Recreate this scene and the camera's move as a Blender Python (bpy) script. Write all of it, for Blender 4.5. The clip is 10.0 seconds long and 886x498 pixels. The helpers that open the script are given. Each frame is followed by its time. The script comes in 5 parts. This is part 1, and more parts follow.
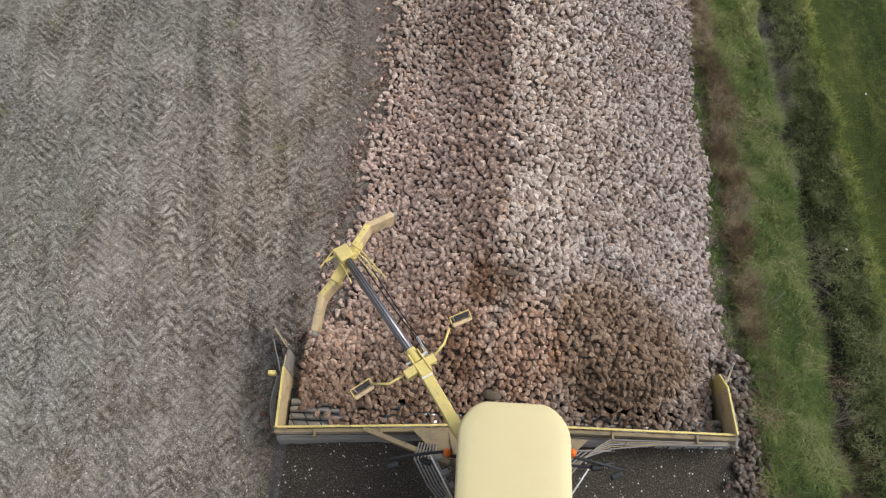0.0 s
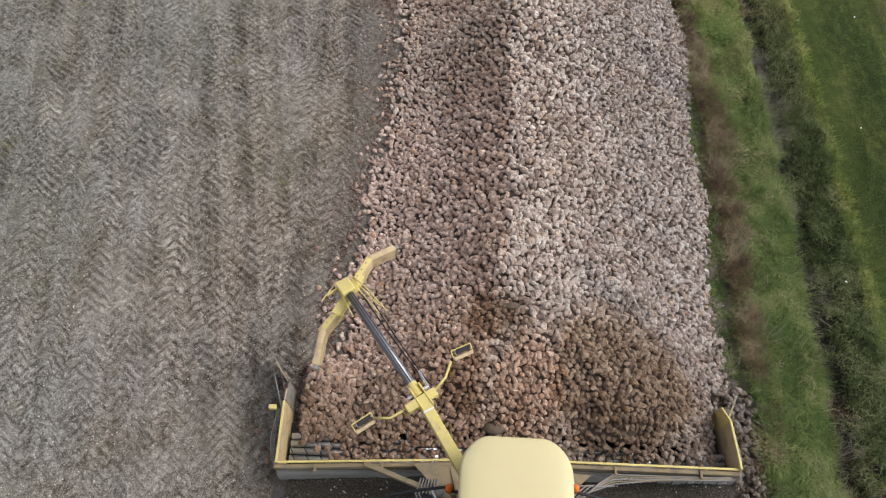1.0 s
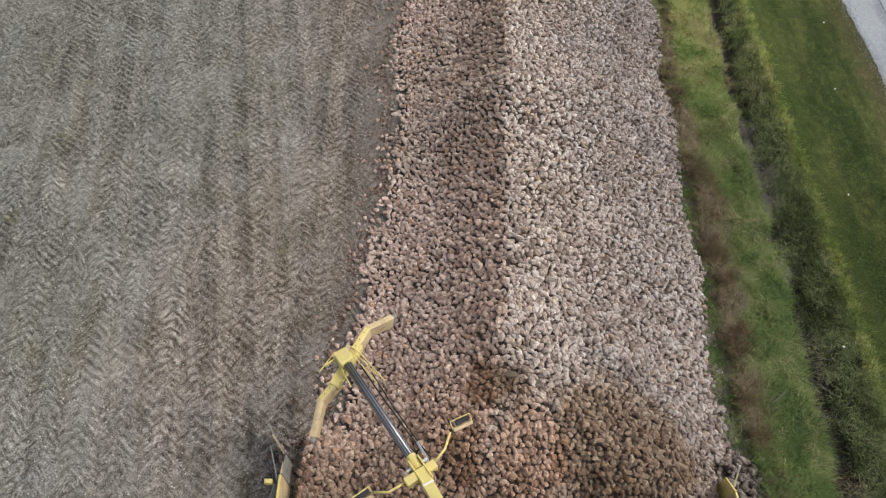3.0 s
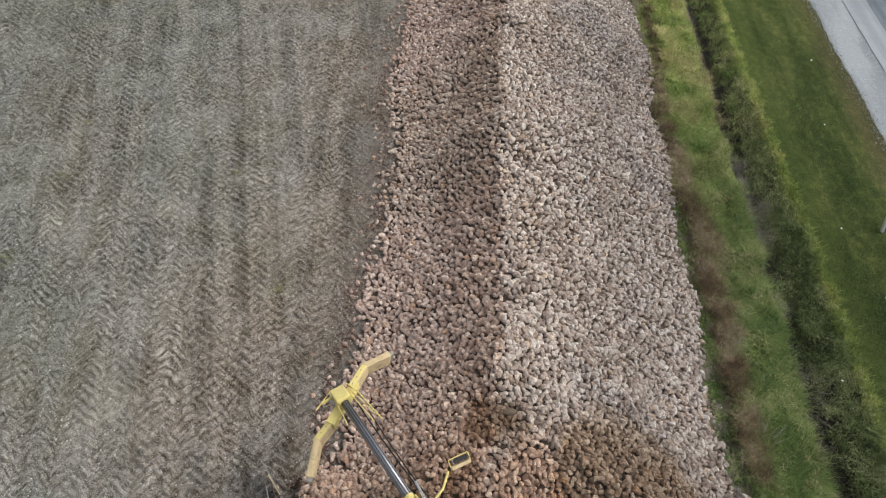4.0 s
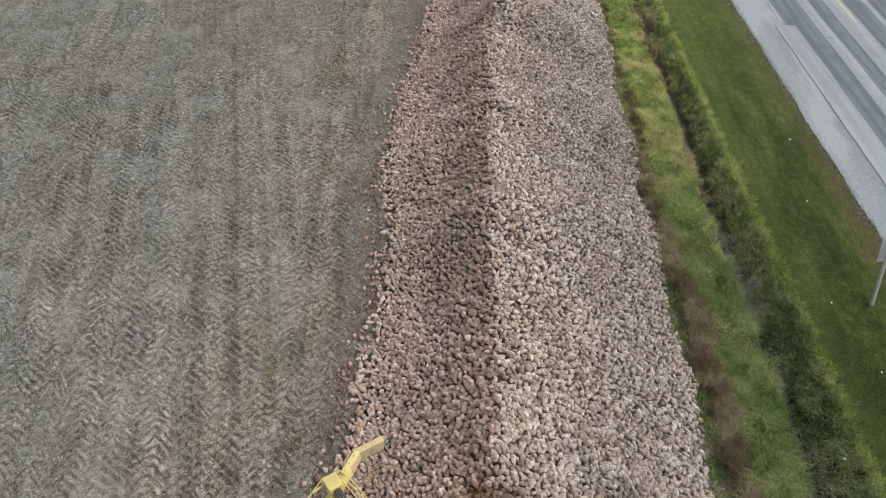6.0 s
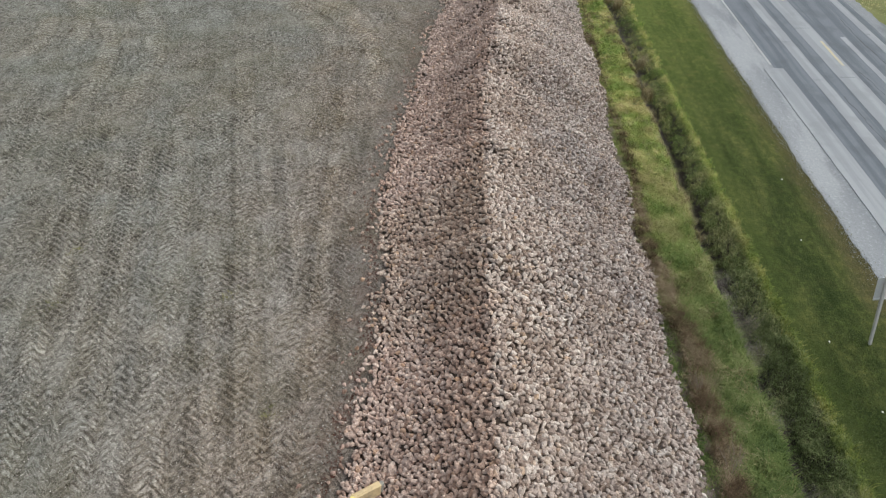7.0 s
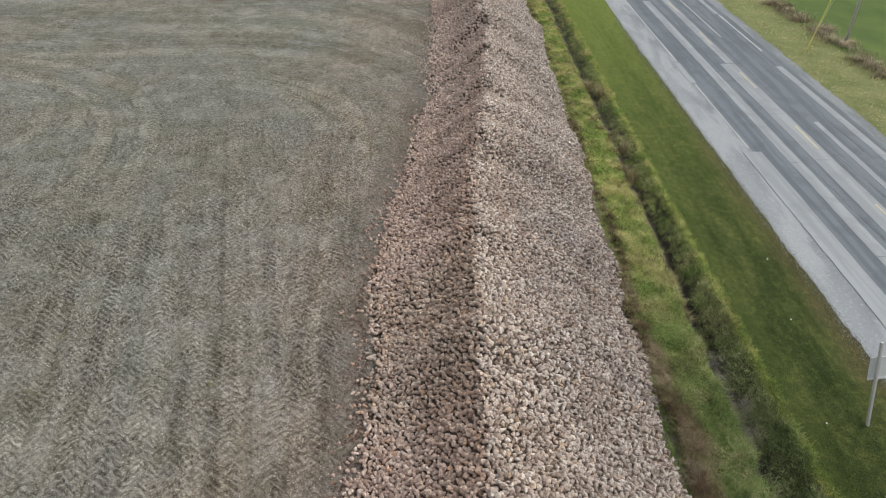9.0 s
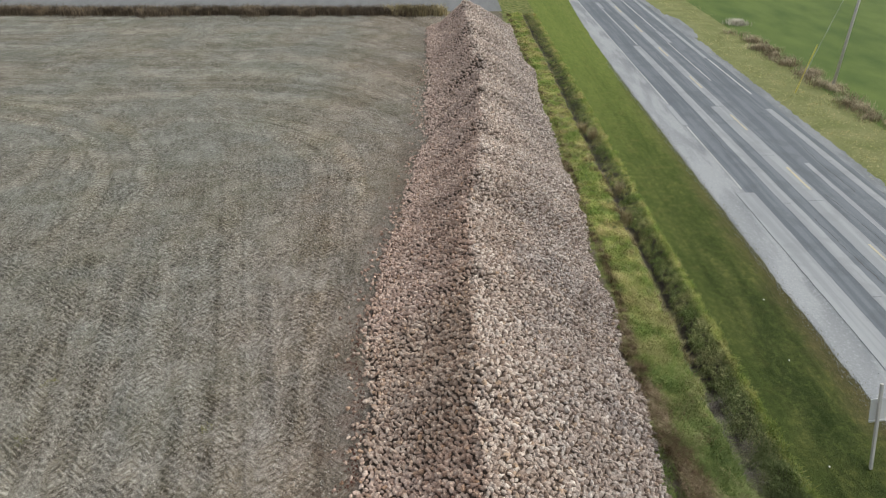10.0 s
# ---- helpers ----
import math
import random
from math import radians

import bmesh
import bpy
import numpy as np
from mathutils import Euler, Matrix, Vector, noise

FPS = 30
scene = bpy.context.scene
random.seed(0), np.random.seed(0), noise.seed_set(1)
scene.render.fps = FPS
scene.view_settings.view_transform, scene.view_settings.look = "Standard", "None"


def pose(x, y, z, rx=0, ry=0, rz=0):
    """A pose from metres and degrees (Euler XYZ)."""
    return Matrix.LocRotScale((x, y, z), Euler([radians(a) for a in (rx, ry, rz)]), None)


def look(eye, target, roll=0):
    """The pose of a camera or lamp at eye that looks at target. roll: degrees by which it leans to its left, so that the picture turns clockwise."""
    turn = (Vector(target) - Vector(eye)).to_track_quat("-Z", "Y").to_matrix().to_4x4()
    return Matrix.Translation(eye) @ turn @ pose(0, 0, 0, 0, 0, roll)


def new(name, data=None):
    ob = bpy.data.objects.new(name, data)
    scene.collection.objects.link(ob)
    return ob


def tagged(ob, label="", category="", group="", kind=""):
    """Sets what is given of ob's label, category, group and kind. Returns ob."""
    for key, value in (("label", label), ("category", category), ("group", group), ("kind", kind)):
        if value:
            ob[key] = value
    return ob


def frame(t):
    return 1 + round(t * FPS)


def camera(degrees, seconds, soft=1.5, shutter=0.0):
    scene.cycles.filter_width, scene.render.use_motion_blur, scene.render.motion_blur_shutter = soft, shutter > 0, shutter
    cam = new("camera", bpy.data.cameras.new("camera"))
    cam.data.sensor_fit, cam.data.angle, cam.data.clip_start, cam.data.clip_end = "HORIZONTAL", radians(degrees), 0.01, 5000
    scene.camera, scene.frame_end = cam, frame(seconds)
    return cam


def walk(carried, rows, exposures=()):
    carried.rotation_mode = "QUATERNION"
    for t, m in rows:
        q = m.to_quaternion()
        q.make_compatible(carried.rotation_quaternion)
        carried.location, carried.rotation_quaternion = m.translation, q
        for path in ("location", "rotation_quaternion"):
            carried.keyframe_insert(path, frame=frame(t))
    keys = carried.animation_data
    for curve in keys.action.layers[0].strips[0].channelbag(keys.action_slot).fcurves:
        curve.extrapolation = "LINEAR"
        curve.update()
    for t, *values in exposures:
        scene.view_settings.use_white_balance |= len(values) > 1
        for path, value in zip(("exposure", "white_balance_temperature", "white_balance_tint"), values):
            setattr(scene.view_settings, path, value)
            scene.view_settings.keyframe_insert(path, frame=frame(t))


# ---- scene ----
cam = camera(66.2, 10.0, 1.2)
# seconds, yaw, pitch, roll, eye: the drone climbs slowly and tips its camera up
TURNS = [(0.0, 3.81, -62.44, -0.37, (0.14, -0.05, 14.59)), (0.5, 3.81, -61.07, -0.46, (0.13, -0.06, 14.63)), (1.0, 3.79, -59.76, -0.44, (0.12, -0.06, 14.67)),
    (1.5, 3.67, -58.44, -0.39, (0.11, -0.07, 14.71)), (2.0, 3.53, -57.06, -0.37, (0.10, -0.07, 14.74)), (2.5, 3.37, -55.64, -0.40, (0.10, -0.08, 14.77)),
    (4.0, 2.58, -51.24, -0.30, (0.08, -0.08, 14.85)), (4.5, 2.27, -49.80, -0.22, (0.08, -0.08, 14.87)), (5.0, 2.00, -48.14, -0.21, (0.07, -0.08, 14.89)),
    (5.5, 1.74, -46.42, -0.25, (0.07, -0.07, 14.91)), (7.0, 1.01, -41.39, -0.21, (0.04, -0.05, 14.96)), (7.5, 0.68, -39.70, -0.13, (0.03, -0.03, 14.97)),
    (8.0, 0.34, -38.00, -0.08, (0.02, -0.02, 14.99)), (8.5, 0.03, -36.33, 0.00, (0.00, 0.00, 15.00)), (9.0, -0.25, -34.62, 0.02, (-0.02, 0.02, 15.01)),
    (9.5, -0.51, -32.93, 0.07, (-0.04, 0.04, 15.03)), (10.0, -0.75, -31.25, 0.13, (-0.07, 0.07, 15.04))]


def ahead(yaw, pitch):
    a, b = radians(yaw), radians(pitch)
    return Vector((-math.sin(a) * math.cos(b), math.cos(a) * math.cos(b), math.sin(b)))


walk(cam, [(t, look(Vector(e), Vector(e) + ahead(y, p), r)) for t, y, p, r, e in TURNS], [(0.0, 0.28, 6500, 9), (2.5, 0.28, 6500, 8), (5.0, 0.28, 6500, 4), (7.5, 0.28, 6500, 5), (10.0, 0.28, 6720, 5)])

# ---- light: a bright overcast sky, lighter over the road ----
SUN_EL, SUN_ROT = 45, 80
world = bpy.data.worlds.new("sky")
scene.world = world
world.use_nodes = True
wn = world.node_tree.nodes
sky = wn.new("ShaderNodeTexSky")
sky.sky_type, sky.sun_disc, sky.sun_elevation, sky.sun_rotation = "NISHITA", False, radians(SUN_EL), radians(SUN_ROT)
sky.air_density, sky.dust_density = 1.0, 4.0
wn["Background"].inputs["Strength"].default_value = 0.15
pale = wn.new("ShaderNodeHueSaturation")
pale.inputs["Saturation"].default_value = 0.35
world.node_tree.links.new(sky.outputs[0], pale.inputs["Color"])
world.node_tree.links.new(pale.outputs[0], wn["Background"].inputs["Color"])
sun = new("sun", bpy.data.lights.new("sun", "SUN"))
sun.data.energy, sun.data.angle, sun.data.color = 1.05, radians(32), (1.0, 0.97, 0.93)
SUN_WAY = Vector((math.sin(radians(SUN_ROT)) * math.cos(radians(SUN_EL)), math.cos(radians(SUN_ROT)) * math.cos(radians(SUN_EL)), math.sin(radians(SUN_EL))))
sun.matrix_world = look(SUN_WAY * 60, (0, 0, 0))


# the line of the beet heap's ridge
RIDGE_Y = [5.7, 7, 8.5, 10, 12.6, 13.6, 14.3, 14.9, 17, 18.2, 19.8, 22, 23.5, 24.5, 26, 27, 28.4, 30.5, 33.3, 35.8, 39.8, 44.8, 47.3, 52, 57.6, 63]
RIDGE_X = [0.85, 1.0, 1.1, 1.15, 1.1, 1.02, 1.02, 1.2, 1.18, 1.22, 1.34, 1.31, 1.24, 1.3, 1.62, 1.8, 1.9, 2.18, 2.33, 2.42, 2.75, 2.87, 2.63, 2.61, 2.68, 2.52]

# ---- materials ----
class Nodes:
    """A node material being put together."""

    def __init__(self, name, rough=0.8, metal=0.0, spec=0.3):
        self.m = bpy.data.materials.new(name)
        self.m.use_nodes = True
        self.t = self.m.node_tree
        self.b = self.t.nodes["Principled BSDF"]
        self.b.inputs["Roughness"].default_value = rough
        self.b.inputs["Metallic"].default_value = metal
        self.b.inputs["Specular IOR Level"].default_value = spec

    def node(self, kind, **inputs):
        n = self.t.nodes.new("ShaderNode" + kind)
        for k, v in inputs.items():
            self.put(n.inputs[k.replace("_", " ")], v)
        return n

    def put(self, socket, v):
        if isinstance(v, bpy.types.NodeSocket):
            self.t.links.new(v, socket)
        else:
            socket.default_value = v

    def math(self, op, a, b=0.0, c=0.0):
        n = self.t.nodes.new("ShaderNodeMath")
        n.operation = op
        for i, v in enumerate((a, b, c)):
            self.put(n.inputs[i], v)
        return n.outputs[0]

    def where(self):
        """The place in the world, as x, y and z."""
        g = self.t.nodes.new("ShaderNodeNewGeometry")
        s = self.node("SeparateXYZ", Vector=g.outputs["Position"])
        return g.outputs["Position"], s.outputs[0], s.outputs[1], s.outputs[2]

    def object_place(self):
        return self.t.nodes.new("ShaderNodeTexCoord").outputs["Object"]

    def scaled(self, v, x, y, z):
        n = self.t.nodes.new("ShaderNodeVectorMath")
        n.operation = "MULTIPLY"
        self.put(n.inputs[0], v)
        n.inputs[1].default_value = (x, y, z)
        return n.outputs[0]

    def noise(self, v, scale, detail=4.0, rough=0.55):
        return self.node("TexNoise", Vector=v, Scale=scale, Detail=detail, Roughness=rough).outputs["Fac"]

    def ramp(self, fac, *stops):
        n = self.t.nodes.new("ShaderNodeValToRGB")
        self.put(n.inputs[0], fac)
        e = n.color_ramp.elements
        while len(e) < len(stops):
            e.new(0.5)
        for i, (at, c) in enumerate(stops):
            e[i].position = at
            e[i].color = (*c, 1) if len(c) == 3 else c
        return n.outputs[0]

    def step(self, v, lo, hi):
        n = self.t.nodes.new("ShaderNodeMapRange")
        n.interpolation_type = "SMOOTHSTEP"
        for i, x in enumerate((v, lo, hi, 0.0, 1.0)):
            self.put(n.inputs[i], x)
        return n.outputs[0]

    def mix(self, fac, a, b, how="MIX"):
        n = self.t.nodes.new("ShaderNodeMix")
        n.data_type, n.blend_type = "RGBA", how
        for i, v in ((0, fac), (6, a), (7, b)):
            self.put(n.inputs[i], (*v, 1) if isinstance(v, tuple) and len(v) == 3 else v)
        return n.outputs[2]

    def chance(self):
        """A number of its own for each object and each loose piece of a mesh."""
        g = self.t.nodes.new("ShaderNodeNewGeometry")
        o = self.t.nodes.new("ShaderNodeObjectInfo")
        return self.math("FRACT", self.math("ADD", g.outputs["Random Per Island"], o.outputs["Random"]))

    def bump(self, height, strength=0.5, distance=0.02):
        n = self.node("Bump", Strength=strength, Distance=distance, Height=height)
        self.t.links.new(n.outputs[0], self.b.inputs["Normal"])

    def done(self, color, rough=None):
        self.put(self.b.inputs["Base Color"], (*color, 1) if isinstance(color, tuple) else color)
        if rough is not None:
            self.put(self.b.inputs["Roughness"], rough)
        return self.m


def soil_material():
    n = Nodes("field_soil", 0.95, spec=0.15)
    p, x, y, z = n.where()
    # the machines' tracks run beside the pile and swing round at the headland
    fan = n.math("ADD", y, -10.7)
    near = n.math("ADD", x, n.math("MULTIPLY", fan, 0.07))
    beside = n.math("GREATER_THAN", near, -4.65)
    wide = n.math("ADD", x, n.math("MULTIPLY", fan, 0.24))
    lanes = n.math("ADD", n.math("MULTIPLY", beside, n.math("ADD", near, 0.18)), n.math("MULTIPLY", n.math("SUBTRACT", 1.0, beside), wide))
    ax = n.math("MAXIMUM", n.math("ADD", lanes, 24.0), 0.0)
    ay = n.math("MAXIMUM", n.math("ADD", y, -34.0), 0.0)
    s = n.math("SQRT", n.math("ADD", n.math("MULTIPLY", ax, ax), n.math("MULTIPLY", ay, ay)))
    wob = n.math("MULTIPLY", n.noise(p, 0.16, 3), 2.2)
    sv = n.node("CombineXYZ", X=n.math("ADD", s, wob), Y=n.math("MULTIPLY", y, 0.03), Z=0.0).outputs[0]
    tracks = n.noise(sv, 1.1, 3, 0.6)
    patches = n.noise(p, 0.22, 4)
    # lug prints: streaks that slant one way and the other across each wheel lane, their shading put into the colour
    sway = n.math("ADD", s, n.math("MULTIPLY", n.noise(p, 0.35, 2), 0.9))
    lane = n.math("FLOOR", n.math("DIVIDE", sway, 0.95))
    u = n.math("ABSOLUTE", n.math("SUBTRACT", n.math("FRACT", n.math("DIVIDE", sway, 0.95)), 0.5))
    along = n.math("ADD", n.math("ADD", y, n.math("MULTIPLY", u, 0.95)), n.math("MULTIPLY", lane, 3.71))
    print_v = n.node("CombineXYZ", X=n.math("MULTIPLY", sway, 3.6), Y=n.math("MULTIPLY", n.math("ADD", along, n.math("MULTIPLY", n.noise(p, 1.7, 3), 0.5)), 8.0), Z=lane).outputs[0]
    prints = n.noise(print_v, 1.0, 4, 0.65)
    lug = n.math("SINE", n.math("MULTIPLY", n.math("ADD", along, n.math("MULTIPLY", n.noise(p, 2.2, 4), 0.9)), 24.2))
    lug = n.math("MULTIPLY", n.math("MULTIPLY", lug, n.step(n.noise(p, 0.9, 4), 0.46, 0.62)), 0.05)
    grain = n.math("ADD", n.math("MULTIPLY", n.noise(p, 6.0, 6, 0.72), 0.5), n.math("ADD", n.math("MULTIPLY", prints, 0.5), lug))
    fine = n.math("ADD", n.math("MULTIPLY", n.noise(p, 30.0, 4, 0.75), 0.6), n.math("MULTIPLY", n.noise(p, 75.0, 2, 0.7), 0.4))
    base = n.ramp(grain, (0.41, (0.08, 0.071, 0.061)), (0.5, (0.212, 0.194, 0.174)), (0.59, (0.41, 0.389, 0.362)))
    base = n.mix(n.math("MULTIPLY", n.step(tracks, 0.55, 0.38), 0.3), base, n.mix(1.0, base, (0.72, 0.67, 0.62), "MULTIPLY"))
    base = n.mix(n.math("MULTIPLY", n.step(tracks, 0.52, 0.64), 0.3), base, n.mix(0.55, base, (0.34, 0.325, 0.30)))
    base = n.mix(n.math("MULTIPLY", n.step(patches, 0.48, 0.62), 0.28), base, (0.16, 0.155, 0.1))
    base = n.mix(n.math("MULTIPLY", n.step(n.noise(p, 0.13, 3), 0.5, 0.62), 0.14), base, n.mix(1.0, base, (1.08, 0.88, 0.76), "MULTIPLY"))
    base = n.mix(n.math("MULTIPLY", n.step(n.noise(p, 0.5, 4), 0.5, 0.62), 0.3), base, (0.42, 0.40, 0.365))
    base = n.mix(n.math("MULTIPLY", n.step(fine, 0.52, 0.6), 0.75), base, (0.58, 0.55, 0.5))
    base = n.mix(n.math("MULTIPLY", n.step(fine, 0.48, 0.4), 0.8), base, (0.08, 0.069, 0.058))
    # streaks across the headland, bending towards the pile
    bend = n.math("MAXIMUM", n.math("ADD", x, 13.0), 0.0)
    across = n.math("ADD", n.math("ADD", y, n.math("MULTIPLY", n.math("MULTIPLY", bend, bend), 0.055)), n.math("MULTIPLY", n.noise(p, 0.12, 3), 2.5))
    rings = n.noise(n.node("CombineXYZ", X=n.math("MULTIPLY", x, 0.035), Y=across, Z=3.0).outputs[0], 0.8, 4, 0.62)
    turned = n.step(across, 40.0, 46.0)
    base = n.mix(n.math("MULTIPLY", n.math("MULTIPLY", turned, n.step(rings, 0.5, 0.62)), 0.6), base, n.mix(1.0, base, (1.3, 1.29, 1.26), "MULTIPLY"))
    base = n.mix(n.math("MULTIPLY", n.math("MULTIPLY", turned, n.step(rings, 0.5, 0.38)), 0.55), base, n.mix(1.0, base, (0.68, 0.64, 0.56), "MULTIPLY"))
    base = n.mix(0.4, base, n.mix(n.step(n.noise(p, 0.17, 3), 0.42, 0.58), n.mix(1.0, base, (1.06, 0.97, 0.9), "MULTIPLY"), n.mix(1.0, base, (0.975, 1.0, 1.03), "MULTIPLY")))
    # irregular crusts and bare patches
    crust = n.noise(n.scaled(p, 1.2, 0.8, 1), 0.85, 6, 0.68)
    base = n.mix(n.math("MULTIPLY", n.step(crust, 0.5, 0.4), 0.42), base, n.mix(1.0, base, (0.66, 0.63, 0.54), "MULTIPLY"))
    base = n.mix(n.math("MULTIPLY", n.step(crust, 0.54, 0.64), 0.4), base, n.mix(1.0, base, (1.25, 1.25, 1.24), "MULTIPLY"))
    broken = n.noise(p, 0.9, 5, 0.65)
    def wheel_track(off, run, width, reach, pale, tight=21.0):
        """One wheel's track: a pressed pale band with slanting lug prints, whose shade is painted dark. off: metres off
        its middle line.
        """
        off = n.math("ABSOLUTE", n.math("ADD", off, n.math("MULTIPLY", n.math("SUBTRACT", n.noise(p, 0.5, 3), 0.5), 0.9)))
        on = n.math("MULTIPLY", n.math("MULTIPLY", n.step(off, width * 0.6, width * 0.4), reach), n.math("ADD", 0.35, n.math("MULTIPLY", n.step(broken, 0.38, 0.54), 0.65)))
        bars = n.math("SINE", n.math("MULTIPLY", n.math("ADD", n.math("ADD", run, n.math("MULTIPLY", off, 0.8)), n.math("MULTIPLY", n.noise(p, 1.6, 3), 0.35)), tight))
        c = n.mix(n.math("MULTIPLY", on, pale), base, n.mix(1.0, base, (1.42, 1.4, 1.38), "MULTIPLY"))
        c = n.mix(n.math("MULTIPLY", n.math("MULTIPLY", on, n.step(bars, 0.1, 0.9)), 0.62), c, n.mix(1.0, c, (0.42, 0.38, 0.33), "MULTIPLY"))
        furrow = n.math("MULTIPLY", n.step(n.math("ABSOLUTE", n.math("SUBTRACT", off, width * 0.62)), 0.16, 0.04), n.math("MULTIPLY", reach, n.step(broken, 0.44, 0.56)))
        return n.mix(n.math("MULTIPLY", furrow, 0.42), c, n.mix(1.0, c, (0.55, 0.5, 0.42), "MULTIPLY"))
    for cx, cy, r in ((-14.0, 31.0, 10.1), (-14.2, 31.0, 8.2), (-16.0, 28.0, 12.6), (-30.0, 28.0, 15.6), (-30.0, 28.0, 13.4), (-27.2, 32.5, 6.0), (-27.4, 32.5, 8.0), (-38.0, 31.0, 9.0)):
        dx, dy = n.math("SUBTRACT", x, cx), n.math("SUBTRACT", y, cy)
        off = n.math("SUBTRACT", n.math("SQRT", n.math("ADD", n.math("MULTIPLY", dx, dx), n.math("MULTIPLY", dy, dy))), r)
        reach = n.math("MULTIPLY", n.step(n.math("ADD", dx, n.math("MULTIPLY", dy, 0.4)), 3.0, 7.0), n.step(dy, -6.0, 1.0))
        base = wheel_track(off, n.math("MULTIPLY", n.math("ARCTAN2", dy, dx), r), 0.85, reach, 0.8)
    # the lanes driven again and again beside the pile, fanning out into the field
    for line, cx, y1, pale in ((near, -3.55, 32.0, 0.5), (near, -4.35, 28.0, 0.25), (wide, -5.35, 30.0, 0.5), (wide, -6.45, 26.0, 0.4), (wide, -7.9, 24.0, 0.55), (wide, -9.6, 22.0, 0.3), (wide, -11.4, 20.0, 0.5)):
        reach = n.math("MULTIPLY", n.step(y, 0.0, 3.0), n.step(y, y1 + 5.0, y1))
        base = wheel_track(n.math("SUBTRACT", line, cx), y, 0.8, reach, pale, 26.0)
    base = n.mix(n.math("MULTIPLY", n.step(n.math("SUBTRACT", n.math("MULTIPLY", y, 0.6), x), 9.0, 30.0), 0.9), base, n.mix(1.0, base, (0.752, 0.775, 0.75), "MULTIPLY"))
    base = n.mix(n.step(n.math("ADD", x, n.math("MULTIPLY", n.noise(p, 0.3, 3), 4.0)), -8.0, -3.0), n.mix(1.0, base, (0.965, 1.0, 1.01), "MULTIPLY"), n.mix(1.0, base, (1.035, 1.0, 0.99), "MULTIPLY"))
    # damp earth and painted contact shade beside the pile, and the strip that is already cleared behind the loader
    edge = n.math("SUBTRACT", n.math("ADD", x, n.math("MULTIPLY", n.noise(p, 0.35, 3), 1.8)), n.math("MULTIPLY", n.step(y, 18.0, 42.0), 1.8))
    damp_shade = n.math("MULTIPLY", n.math("MULTIPLY", n.step(edge, -3.6, -1.9), n.step(x, 7.0, 6.2)), n.math("ADD", 0.35, n.math("MULTIPLY", n.step(y, 46.0, 30.0), 0.65)))
    base = n.mix(n.math("MULTIPLY", damp_shade, 0.45), base, n.mix(n.step(n.noise(p, 1.3, 3), 0.5, 0.6), n.ramp(fine, (0.38, (0.055, 0.045, 0.037)), (0.62, (0.19, 0.16, 0.135))), n.ramp(fine, (0.38, (0.055, 0.028, 0.022)), (0.62, (0.18, 0.115, 0.09)))))
    clear = n.math("MULTIPLY", n.math("MULTIPLY", n.step(x, -3.62, -3.5), n.step(x, 6.1, 5.7)), n.step(y, 3.4, 3.1))
    dirt = n.ramp(fine, (0.40, (0.026, 0.023, 0.019)), (0.53, (0.08, 0.07, 0.058)), (0.64, (0.24, 0.21, 0.175)))
    base = n.mix(clear, base, dirt)
    smear = n.math("MULTIPLY", n.step(n.math("ABSOLUTE", n.math("ADD", x, 3.5)), 0.16, 0.1), n.step(y, 3.0, 2.6))
    base = n.mix(n.math("MULTIPLY", smear, 0.85), base, n.ramp(n.noise(p, 9.0, 4), (0.35, (0.085, 0.08, 0.076)), (0.65, (0.15, 0.143, 0.135))))
    chips = n.node("TexVoronoi", Vector=p, Scale=19.0).outputs["Distance"]
    base = n.mix(n.math("MULTIPLY", n.step(chips, 0.2, 0.12), n.step(n.noise(p, 4.0, 2), 0.5, 0.56)), base, (0.42, 0.39, 0.34))
    spots = n.node("TexVoronoi", Vector=p, Scale=8.0).outputs["Distance"]
    base = n.mix(n.math("MULTIPLY", n.step(spots, 0.17, 0.12), n.step(n.noise(p, 2.0, 2), 0.44, 0.5)), base, (0.6, 0.57, 0.53))
    n.bump(n.math("ADD", n.math("MULTIPLY", grain, 2.2), n.math("MULTIPLY", fine, 0.6)), 0.7, 0.13)
    return n.done(base)


def verge_material():
    n = Nodes("rough_verge_earth", 0.95, spec=0.15)
    p, x, y, z = n.where()
    g = n.noise(p, 3.0, 5)
    base = n.ramp(g, (0.35, (0.06, 0.075, 0.022)), (0.5, (0.13, 0.155, 0.045)), (0.65, (0.22, 0.21, 0.09)))
    # dark ditch earth, blackened with depth to paint in the channel's shade
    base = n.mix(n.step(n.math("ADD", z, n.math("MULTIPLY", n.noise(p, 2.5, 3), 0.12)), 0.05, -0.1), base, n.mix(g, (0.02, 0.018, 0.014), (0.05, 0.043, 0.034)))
    base = n.mix(n.math("MULTIPLY", n.step(n.math("ADD", x, n.noise(p, 0.8, 3)), 7.25, 6.95), n.step(n.noise(p, 2.2, 4), 0.36, 0.46)), base, n.mix(g, (0.075, 0.06, 0.042), (0.17, 0.15, 0.115)))
    n.bump(n.noise(p, 12.0, 5), 0.8, 0.05)
    return n.done(base)


